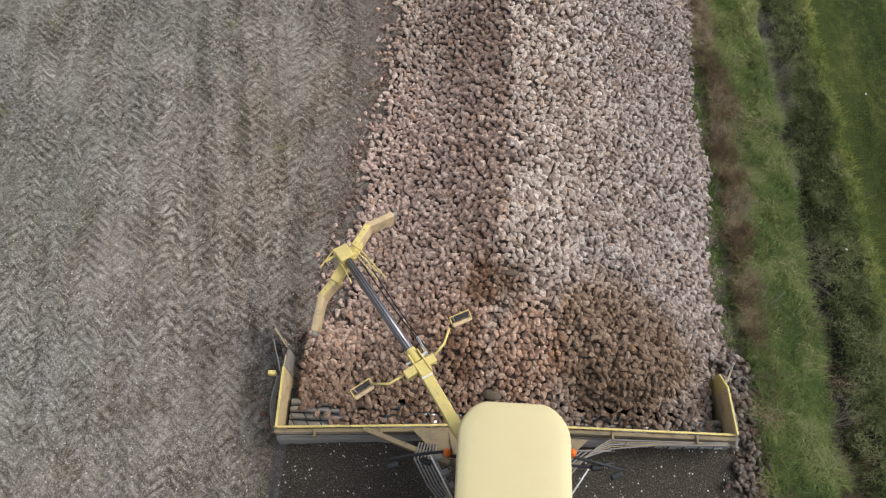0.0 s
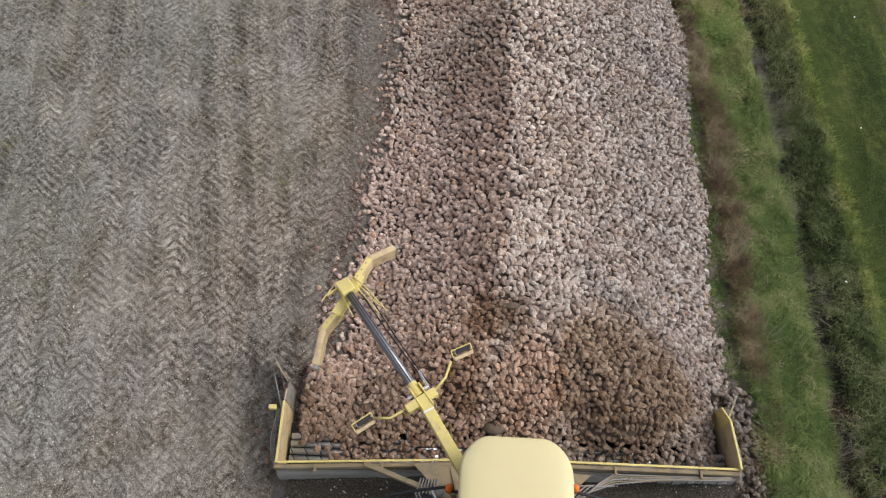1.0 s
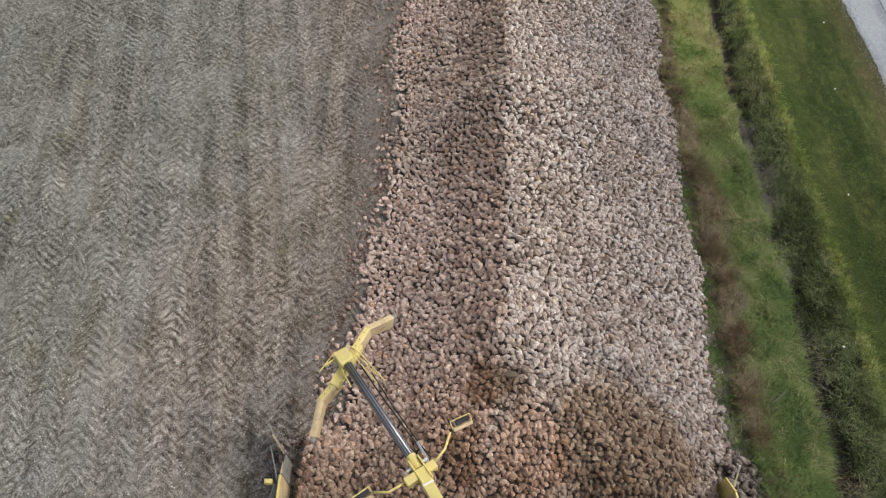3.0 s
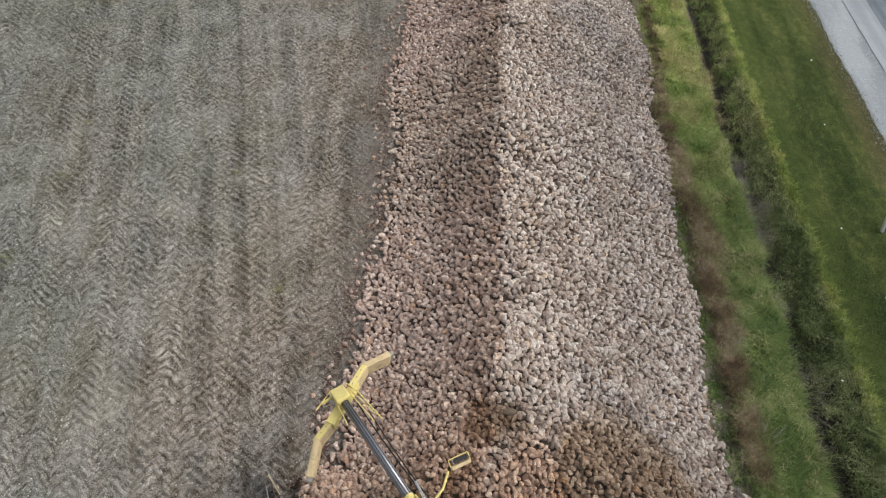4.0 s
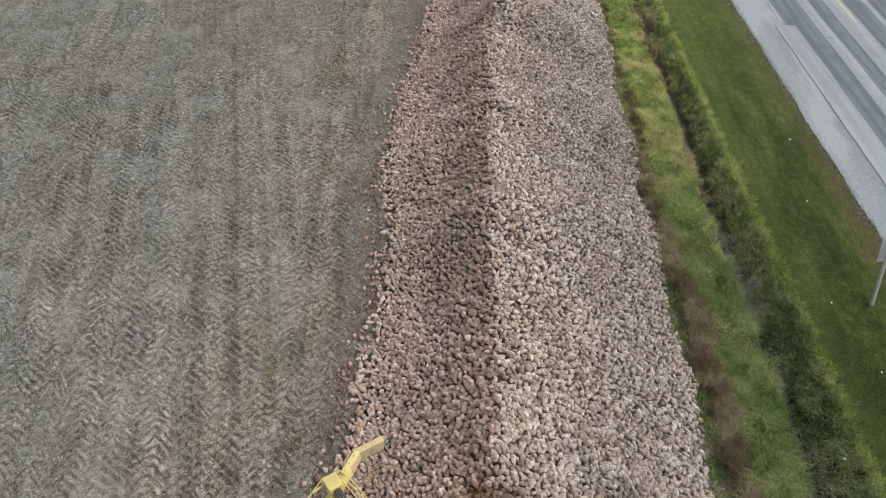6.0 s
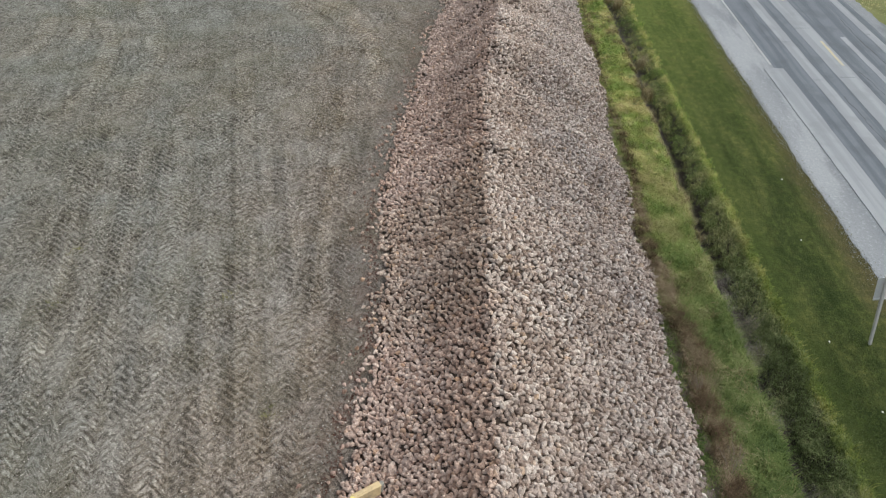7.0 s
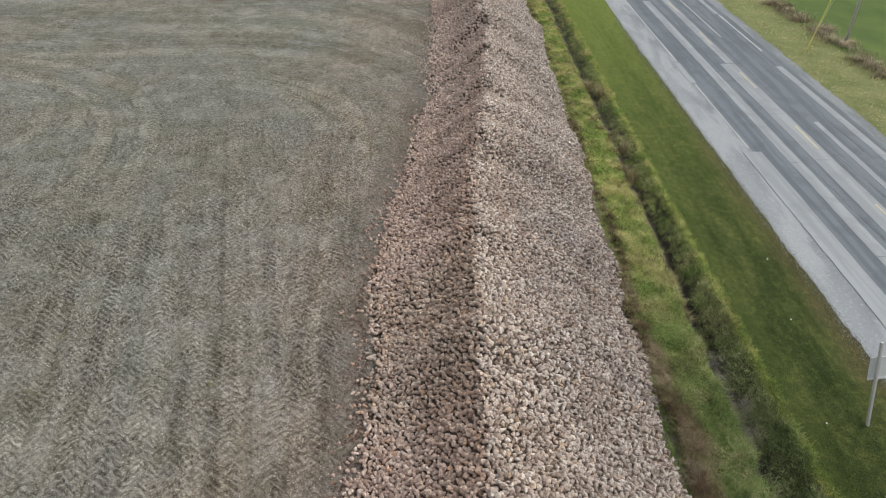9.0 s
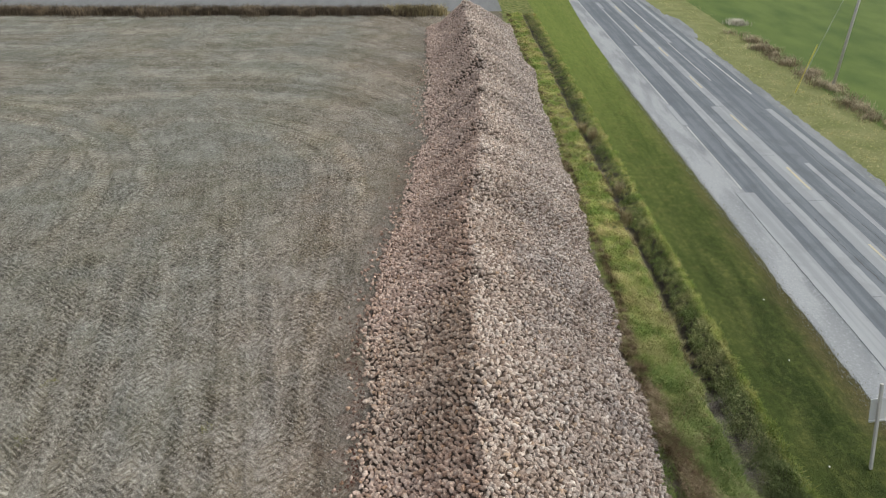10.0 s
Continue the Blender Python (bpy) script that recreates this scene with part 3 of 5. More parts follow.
def add_box(bm, size, at=(0, 0, 0), turn=None, bevel=0.0):
    m = Matrix.Translation(at) @ (turn.to_4x4() if turn else Matrix.Identity(4)) @ Matrix.Diagonal((*size, 1))
    got = bmesh.ops.create_cube(bm, size=1, matrix=m)
    if bevel:
        edges = list({e for v in got["verts"] for e in v.link_edges})
        bmesh.ops.bevel(bm, geom=edges, offset=bevel, segments=2, affect="EDGES", profile=0.5)
    return bm


def box(size, at=(0, 0, 0), turn=None, bevel=0.0):
    return add_box(bmesh.new(), size, at, turn, bevel)


def add_beam(bm, a, b, w, h, bevel=0.008):
    """A box beam from a to b, w wide and h high."""
    a, b = Vector(a), Vector(b)
    way = (b - a).normalized()
    side = way.cross(Vector((0, 0, 1)))
    side = side.normalized() if side.length > 1e-4 else Vector((1, 0, 0))
    up = side.cross(way)
    turn = Matrix((side, way, up)).transposed()
    return add_box(bm, (w, (b - a).length, h), (a + b) / 2, turn, bevel)


def beam(a, b, w, h, bevel=0.008):
    return add_beam(bmesh.new(), a, b, w, h, bevel)


def add_rod(bm, a, b, r, sides=12, r2=None):
    a, b = Vector(a), Vector(b)
    q = (b - a).to_track_quat("Z", "Y").to_matrix().to_4x4()
    bmesh.ops.create_cone(bm, cap_ends=True, segments=sides, radius1=r, radius2=r if r2 is None else r2, depth=(b - a).length, matrix=Matrix.Translation((a + b) / 2) @ q)
    return bm


def rod(a, b, r, sides=12, r2=None):
    return add_rod(bmesh.new(), a, b, r, sides, r2)


def add_pipe(bm, points, r, sides=8):
    """One swept tube that follows the points."""
    pts = [Vector(p) for p in points]
    side, rows = None, []
    for i, q in enumerate(pts):
        way = (pts[min(i + 1, len(pts) - 1)] - pts[max(i - 1, 0)]).normalized()
        if side is None:
            side = way.cross(Vector((0.3, 0.2, 1))).normalized()
        side = (side - way * side.dot(way)).normalized()
        up = way.cross(side)
        rows.append([bm.verts.new(q + r * (math.cos(2 * math.pi * k / sides) * side + math.sin(2 * math.pi * k / sides) * up)) for k in range(sides)])
    for u, v in zip(rows, rows[1:]):
        for k in range(sides):
            bm.faces.new((u[k], u[(k + 1) % sides], v[(k + 1) % sides], v[k]))
    bm.faces.new(rows[0][::-1])
    bm.faces.new(rows[-1])
    return bm


def pipe(points, r, sides=8):
    return add_pipe(bmesh.new(), points, r, sides)


def sagging(a, b, drop, steps=8):
    a, b = Vector(a), Vector(b)
    return [a.lerp(b, i / steps) - Vector((0, 0, drop * 4 * (i / steps) * (1 - i / steps))) for i in range(steps + 1)]


def extruded(outline, depth, m=None, bevel=0.0):
    """A plate: an outline in x and y, standing depth up, then turned by m."""
    bm = bmesh.new()
    f = bm.faces.new([bm.verts.new((x, y, 0)) for x, y in outline])
    if f.normal.z < 0:
        f.normal_flip()
    top = bmesh.ops.extrude_face_region(bm, geom=[f])
    bmesh.ops.translate(bm, vec=(0, 0, depth), verts=[v for v in top["geom"] if isinstance(v, bmesh.types.BMVert)])
    bmesh.ops.recalc_face_normals(bm, faces=bm.faces)
    if bevel:
        bmesh.ops.bevel(bm, geom=list(bm.edges), offset=bevel, segments=2, affect="EDGES", profile=0.5)
    if m:
        bm.transform(m)
    return bm


def wave_noise(x, y, size, seed):
    """Smooth value noise between 0 and 1 on arrays."""
    rng = np.random.RandomState(seed)
    grid = rng.rand(256, 256)
    u, v = x / size, y / size
    i, j = np.floor(u).astype(int), np.floor(v).astype(int)
    a, b = u - i, v - j
    a, b = a * a * (3 - 2 * a), b * b * (3 - 2 * b)
    g = lambda p, q: grid[p % 256, q % 256]
    return (g(i, j) * (1 - a) + g(i + 1, j) * a) * (1 - b) + (g(i, j + 1) * (1 - a) + g(i + 1, j + 1) * a) * b


def smooth(v, lo, hi):
    t = np.clip((v - lo) / (hi - lo), 0, 1)
    return t * t * (3 - 2 * t)


# ---- the ground: one sheet with the tracked field, the ditch and the verges ----
def ditch_floor(x, y):
    """How far the ground lies below the field at the ditch."""
    wander = 0.22 * (wave_noise(y, y * 0, 5.0, 3) - 0.5) + 0.1 * (wave_noise(y, y * 0, 1.3, 4) - 0.5)
    mid = np.interp(y, [0, 8, 14, 20, 24], [8.52, 8.58, 8.72, 8.8, 8.85]) + wander
    wet = smooth(y, 22, 8)
    off = (x - mid) / (1 + 0.3 * wet)
    d = np.interp(off, [-0.42, -0.24, -0.1, 0.12, 0.42, 0.95], [0.0, -0.16, -0.5, -0.5, -0.3, 0.0]) * (1 + 0.35 * wet) * (1 - 0.5 * smooth(y, 20, 34))
    return d * smooth(y, 71, 68)


def ground_height(x, y):
    z = ditch_floor(x, y)
    verge = smooth(x, 6.4, 7.0) * smooth(x, 9.9, 9.0)
    z = z + verge * 0.12 * (wave_noise(x, y, 0.7, 5) - 0.5)
    # tyre lugs pressed into the soil, in lanes beside the pile
    field = smooth(x, -2.5, -3.6) * smooth(y + 14 * (wave_noise(x, y, 4.5, 19) - 0.5), 42, 22)
    near = x + 0.07 * (y - 10.7)
    sway = np.where(near > -4.65, near + 0.18, x + 0.24 * (y - 10.7)) + 0.3 * (wave_noise(x, y, 9.0, 6) - 0.5)
    lane = np.floor(sway / 0.95)
    u = (sway / 0.95 - lane) - 0.5
    shift = np.sin(lane * 12.9898) * 43.7
    lug = np.tanh(2.2 * np.cos(2 * np.pi * (y + np.abs(u) * 0.85 * np.where(lane % 3 == 0, -1, 1) + shift) / np.where(near > -4.65, 0.21, 0.27)))
    worn = smooth(wave_noise(x, y, 1.1, 7) + 0.5 * wave_noise(x, y, 0.4, 17) - 0.25, 0.3, 0.7)
    beside = smooth(near, -4.75, -4.55)
    worn = np.maximum(worn, 0.8 * beside * smooth(wave_noise(x, y, 1.6, 20), 0.15, 0.45))
    y = y + 0.25 * wave_noise(x, y, 0.6, 18)
    z = z + field * (0.042 * worn * lug * smooth(np.abs(u), 0.5, 0.4) + 0.03 * (wave_noise(x, y, 0.16, 8) - 0.5) + 0.03 * smooth(np.abs(u), 0.36, 0.5))
    z = z + 0.07 * smooth(x, -2.5, -4.0) * (wave_noise(x, y, 2.2, 9) - 0.5) * smooth(y, 90, 60)
    return z


def spaced(*runs):
    """Positions along an axis: runs of (from, to, step)."""
    return np.unique(np.concatenate([np.arange(a, b, s) for a, b, s in runs]).round(4))


def build_ground():
    xs = spaced((-2500, -300, 400), (-300, -60, 20), (-60, -19, 0.6), (-19, -2.4, 0.065), (-2.4, 6.2, 0.35), (6.2, 10.2, 0.11), (10.2, 24, 0.4), (24, 60, 1.5), (60, 300, 30), (300, 2501, 400))
    ys = spaced((-2500, -200, 400), (-200, -20, 20), (-20, 0, 1.0), (0, 26, 0.045), (26, 34, 0.09), (34, 74, 0.25), (74, 120, 2), (120, 400, 35), (400, 2901, 500))
    X, Y = np.meshgrid(xs, ys)
    Z = ground_height(X, Y)
    nx, ny = len(xs), len(ys)
    i = (np.arange(ny - 1)[:, None] * nx + np.arange(nx - 1)[None, :]).ravel()
    faces = np.stack([i, i + 1, i + nx + 1, i + nx], 1)
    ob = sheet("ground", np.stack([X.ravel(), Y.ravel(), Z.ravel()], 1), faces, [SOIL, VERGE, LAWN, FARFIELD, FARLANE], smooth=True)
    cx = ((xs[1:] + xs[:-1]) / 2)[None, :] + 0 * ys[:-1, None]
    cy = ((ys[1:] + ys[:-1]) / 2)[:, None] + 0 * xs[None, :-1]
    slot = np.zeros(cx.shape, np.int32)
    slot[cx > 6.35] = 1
    slot[cx > 9.95] = 2
    slot[(cx > 27.0)] = 3
    slot[(cy > 69.4) & (cx < 7.5)] = 1
    slot[(cy > 71.0) & (cx < 6.8)] = 4
    slot[(cy > 100) & (cx < 12)] = 0
    ob.data.polygons.foreach_set("material_index", slot.ravel())
    tagged(ob, "tyre-tracked grey-brown harvested field with a grassy ditch and mown verge", "ground", kind="structure")


build_ground()


def tuft_spots(n, x0, x1, y0, y1, rng):
    x, y = x0 + (x1 - x0) * rng.rand(n), y0 + (y1 - y0) * rng.rand(n)
    return np.stack([x, y, x * 0 + 0.02, 40 * rng.rand(n)], 1)


def strip(name, x0, x1, y0, y1, z0, z1, mat, rough=0.0, step=0.5, seed=1, parent=None, label="", narrow=0.0):
    """A long slab between two lines; rough: how far its long edges wander; narrow: how far its first edge draws in at the far end."""
    ys = np.arange(y0, y1 + step / 2, step)
    w = lambda s: rough * (0.5 * wave_noise(ys, ys * 0, 2.6, s) + 0.5 * wave_noise(ys, ys * 0, 0.7, s + 1) + 0.6 * wave_noise(ys, ys * 0, 0.25, s + 2) - 0.8)
    xa, xb = x0 + w(seed) + narrow * np.clip((ys - 45) / 30, 0, 1.1) ** 2, x1 + w(seed + 2)
    za, zb = z1 if isinstance(z1, tuple) else (z1, z1)
    ring = [np.stack([xa, ys, ys * 0 + z0], 1), np.stack([xa, ys, ys * 0 + za], 1), np.stack([xb, ys, ys * 0 + zb], 1), np.stack([xb, ys, ys * 0 + z0], 1)]
    k = len(ys)
    i = np.arange(k - 1)
    faces = [np.stack([i + a * k, i + a * k + 1, i + b * k + 1, i + b * k], 1) for a, b in ((0, 1), (1, 2), (2, 3))]
    faces.append(np.array([[0, k, 2 * k, 3 * k], [k - 1, 4 * k - 1, 3 * k - 1, 2 * k - 1]]))
    return sheet(name, np.concatenate(ring), np.concatenate(faces)[:, ::-1], mat, parent, label)


# ---- the road ----
road = tagged(strip("road", 15.25, 22.05, -30, 900, -0.1, 0.05, ASPHALT, 0.05, 1.0, 11), "worn grey two-lane country road with pale resurfaced strips", "road", kind="structure")
tagged(strip("gravel_shoulder_west", 13.5, 15.3, -30, 900, -0.1, (0.005, 0.047), GRAVEL, 0.13, 0.1, 21, narrow=0.8), "pale limestone gravel shoulder beside the road", "shoulder", kind="structure")
tagged(strip("gravel_shoulder_east", 22.0, 22.75, -30, 900, -0.1, 0.04, LANE, 0.3, 0.25, 31), "grey gravel shoulder beside the far lane", "shoulder", kind="structure")


def spread(name, cx, cy, rx, ry, mat, seed):
    """A low, ragged-edged spread of gravel."""
    bm = bmesh.new()
    top, low = [], []
    for k in range(56):
        a = 2 * math.pi * k / 56
        q = 1 + 0.2 * noise.noise(Vector((math.cos(a) * 1.6, math.sin(a) * 1.6, seed))) + 0.2 * noise.noise(Vector((math.cos(a) * 6, math.sin(a) * 6, seed)))
        top.append(bm.verts.new((cx + rx * q * math.cos(a), cy + ry * q * math.sin(a), 0.044)))
        low.append(bm.verts.new((cx + 1.06 * rx * q * math.cos(a), cy + 1.06 * ry * q * math.sin(a), -0.05)))
    bm.faces.new(top)
    for k in range(56):
        bm.faces.new((low[k], low[(k + 1) % 56], top[(k + 1) % 56], top[k]))
    return part(name, bm, mat)


tagged(spread("driveway", 22.75, 65.0, 0.8, 4.2, LANE, 3), "grey gravel field entrance off the road", "driveway", kind="structure")
for x0, x1, y0, y1 in ((16.6, 17.18, -30, 57.6), (16.95, 17.35, 72, 75), (17.88, 18.84, -30, 42.6), (18.3, 18.84, 42.6, 160), (19.8, 20.06, -30, 33.7), (21.25, 21.68, -30, 42.0),
                       (14.75, 15.68, -30, 30.2), (14.98, 15.36, 39.2, 42.8), (19.85, 20.2, 58.5, 62.6), (21.3, 21.6, 53.8, 140), (17.1, 17.35, 83, 100)):
    strip("resurfaced_strip", x0, x1, y0, y1, 0.0, 0.056, PATCH, 0.035, 0.5, int(x0 * 7), road)
for x0, x1, y0, y1 in ((15.16, 15.25, 30.4, 39.1), (15.2, 15.3, 43, 200), (19.78, 19.87, 48, 58.4), (17.0, 17.09, 57.8, 72), (20.0, 20.09, 62.8, 120), (21.5, 21.6, 45, 53.6)):
    strip("white_line", x0, x1, y0, y1, 0.0, 0.0575, WHITELINE, 0.02, 0.5, int(x0 * 9), road)
crack_rng = random.Random(5)
for x0, x1, y0, y1, gap in ((16.6, 17.18, 9, 57, 6.5), (17.88, 18.84, 9, 42, 7.5), (18.3, 18.84, 44, 90, 8.0), (21.25, 21.68, 28, 42, 6.0)):
    y = y0 + crack_rng.random() * gap
    while y < y1:
        strip("seam", x0 + 0.02, x1 - 0.02 - 0.2 * crack_rng.random(), y, y + 0.035, 0.055, 0.0575, ASPHALT, 0.02, 0.035, int(y * 3), road)
        y += gap * (0.6 + 0.8 * crack_rng.random())
for x, y0, n in ((16.15, 13, 16), (17.55, 22, 20), (16.3, 35, 14), (20.7, 30, 22), (19.3, 25, 18), (20.5, 48, 16), (17.6, 50, 18)):
    bm = bmesh.new()
    rows = []
    for k in range(n):
        x += 0.1 * (crack_rng.random() - 0.5)
        w = 0.008 + 0.012 * crack_rng.random()
        rows.append([bm.verts.new((x + d, y0 + k * 0.28, 0.0535)) for d in (-w, w)])
    for a, b in zip(rows, rows[1:]):
        bm.faces.new((a[0], a[1], b[1], b[0]))
    part("crack", bm, TAR, road)
for k in range(14):
    y0 = 6.3 + k * 8.0
    strip("yellow_dash", 18.56, 18.68, y0, y0 + 2.7, 0.057, 0.061, YELLOWLINE, 0.025, 0.3, 50 + k, road)


# ---- the beet pile ----
def pile_lines(y):
    """The pile's foot towards the field, its ridge, its foot towards the ditch and its height, along y."""
    left = np.interp(y, [3, 5.0, 5.35, 6.8, 7.6, 9, 11, 12.1, 13.1, 15, 16.5, 18.5, 20.9, 22.8, 24.5, 27, 29.7, 32.9, 35.3, 38.6, 43.7, 47.3, 56.3, 64, 66.2], [-3.35, -3.35, -2.69, -2.82, -2.93, -2.73, -2.65, -2.46, -2.28, -2.4, -2.45, -2.77, -2.7, -2.6, -2.4, -2.0, -1.75, -1.4, -1.07, -0.73, -1.06, -0.64, -0.95, -1.15, -0.3])
    left = left + 0.26 * (wave_noise(y, y * 0, 0.9, 61) - 0.5) - 0.02
    right = np.interp(y, [3, 5.4, 7, 8, 9, 10.1, 12.2, 13.4, 15.6, 16.9, 17.8, 19.4, 20.4, 22.4, 24.3, 26, 27.6, 30.3, 32.9, 36.6, 39, 41.5, 45.4, 49.3, 53, 64], [6.0, 6.07, 5.92, 5.97, 6.13, 6.31, 6.15, 6.2, 6.45, 6.4, 6.25, 6.55, 6.6, 6.42, 6.37, 6.59, 6.78, 6.85, 6.72, 6.85, 6.97, 6.87, 6.94, 7.4, 6.85, 7.0])
    right = right + 0.16 * (wave_noise(y, y * 0, 1.1, 63) - 0.5)
    top = 2.35 + 0.2 * (wave_noise(y, y * 0, 4.0, 64) - 0.5)
    return left, np.interp(y, RIDGE_Y, RIDGE_X), right, top


TIPS = [(9.2, 2.4), (14.5, 2.65), (19.9, 2.62), (24.0, 2.4), (26.9, 2.85), (30.2, 2.6), (33.6, 2.85), (39.0, 2.65), (44.4, 3.1), (49.2, 2.65), (54.0, 3.0), (62.0, 2.8)]


def flank(u, west):
    """The fall of the heap from its ridge, 1, to its foot, 0: steep at first to the field, rounded to the road."""
    u = np.clip(u, 0, 1)
    return west * (1 - u) ** 1.5 + (1 - west) * (1 - 0.68 * u - 0.32 * u ** 2.2)


def pile_height(x, y):
    left, ridge, right, top = pile_lines(y)
    u = np.where(x < ridge, (ridge - x) / (ridge - left), (x - ridge) / (right - ridge))
    h = top * flank(np.sqrt(u * u + 0.0006) - 0.025, smooth(x - ridge, 0.25, -0.25))
    # the loads were tipped one behind the other, each a cone of its own
    for yc, hc in TIPS:
        l, r, w, _ = pile_lines(np.array([yc]))
        a = np.where(x < r, (r - x) / (r - l), (x - r) / (w - r))
        b = (y - yc) / 5.6 - 0.14 * np.clip(a, 0, 1) * smooth(x - r, 0, 1.5)
        h = np.maximum(h, hc * flank(np.sqrt(a * a + b * b + 0.001) - 0.03, smooth(x - r, 0.25, -0.25)))
    h = h * smooth(y, 66.5, 62.5) ** 0.8
    # the loader has eaten its way into the front
    eaten = 0.5 + np.clip(y - 3.3, 0, 9) * 0.66 + 0.45 * smooth(y, 3.2, 4.2) * (wave_noise(x, y, 1.7, 65) - 0.5)
    mound = 1.55 * np.clip(1 - ((x - 3.5) / 1.75) ** 2 - ((y - 4.95) / 1.75) ** 2, 0, 1) ** 0.7
    hollow = 0.5 * np.exp(-((x - 0.9) / 0.9) ** 2 - ((y - 5.9) / 0.8) ** 2)
    inside = smooth(x, -3.36, -3.1) * smooth(x, 5.62, 5.4) * smooth(y, 5.6, 4.9) * 0.5
    h = np.maximum(np.minimum(h - hollow, eaten), np.maximum(inside, np.minimum(mound, eaten + 0.5)))
    h = np.where((y < 5.0) & (x > 5.5), 0.05, h)
    return h + 0.1 * (wave_noise(x, y, 0.8, 66) - 0.5) * smooth(h, 0.1, 0.5)


def beet_shape(sides, rings):
    """A beet lying along x: broad cut crown, bulging body, tapering root; its corners and triangles, about 1 long."""
    co, tri = [], []
    for k in range(rings):
        t = (k + 0.55) / (rings + 0.25) if rings > 2 else (0.28, 0.7)[k]
        r = 0.46 * min(1.0, (t / 0.26) ** 0.5) * (1 - 0.7 * max(0.0, (t - 0.3) / 0.7) ** 1.25)
        for j in range(sides):
            a = 2 * math.pi * (j + 0.5 * (k % 2)) / sides
            co.append((0.5 - t, r * math.cos(a), r * math.sin(a)))
    head, tail = len(co), len(co) + 1
    co += [(0.46, 0, 0), (-0.53, 0.02, 0)]
    for j in range(sides):
        n = (j + 1) % sides
        tri += [(head, j, n), (tail, (rings - 1) * sides + n, (rings - 1) * sides + j)]
        for k in range(rings - 1):
            a, b, c, d = k * sides + j, k * sides + n, (k + 1) * sides + n, (k + 1) * sides + j
            tri += [(a, d, c), (a, c, b)]
    return np.array(co), np.array(tri)


def turns(n, rng, tilt):
    """n random turns: any heading, rolled about the long axis, and tilted by about tilt radians."""
    a, b, c = rng.rand(n) * 2 * np.pi, rng.randn(n) * tilt, rng.rand(n) * 2 * np.pi
    ca, sa, cb, sb, cc, sc = np.cos(a), np.sin(a), np.cos(b), np.sin(b), np.cos(c), np.sin(c)
    m = np.empty((n, 3, 3))
    m[:, 0] = np.stack([ca * cb, ca * sb * sc - sa * cc, ca * sb * cc + sa * sc], 1)
    m[:, 1] = np.stack([sa * cb, sa * sb * sc + ca * cc, sa * sb * cc - ca * sc], 1)
    m[:, 2] = np.stack([-sb, cb * sc, cb * cc], 1)
    return m


def beet_cloud(at, size, rng, sides, rings, tilt=0.38):
    """Corners and triangles of many beets at once."""
    co, tri = beet_shape(sides, rings)
    n = len(at)
    stretch = np.stack([size * (1.1 + 0.38 * rng.rand(n)), size * (0.92 + 0.28 * rng.rand(n)), size * (0.8 + 0.25 * rng.rand(n))], 1)
    lump = 1 + 0.36 * (rng.rand(n, len(co), 1) - 0.5)
    p = np.einsum("nij,nkj->nki", turns(n, rng, tilt), co[None] * stretch[:, None, :] * lump) + at[:, None, :]
    f = tri[None] + (np.arange(n) * len(co))[:, None, None]
    return p.reshape(-1, 3), f.reshape(-1, 3)


def scatter_on_pile(x0, x1, y0, y1, gap, rng, uneven=0.055):
    xs, ys = np.meshgrid(np.arange(x0, x1, gap), np.arange(y0, y1, gap * 0.87))
    xs = xs + (np.arange(len(ys)) % 2 * gap / 2)[:, None]
    x, y = (xs + (rng.rand(*xs.shape) - 0.5) * gap * 0.62).ravel(), (ys + (rng.rand(*xs.shape) - 0.5) * gap * 0.62).ravel()
    h = pile_height(x, y)
    keep = h > 0.03 + 0.16 * rng.rand(len(h)) ** 2
    # thin out over the bare rollers of the pick-up
    keep &= ~((y < 3.6) & (rng.rand(len(y)) > np.maximum(smooth(y, 3.3, 3.6), 0.85 * smooth(np.minimum((x + 3.38) / 1.4, (5.65 - x) / 0.7), 0.3, 1.0))))
    keep &= y > np.interp(x, [-3.48, 1.1, 5.75], [2.99, 3.3, 3.38])
    x, y, h = x[keep], y[keep], h[keep]
    return np.stack([x, y, h - 0.03 + uneven * (rng.rand(len(x)) - 0.4)], 1)


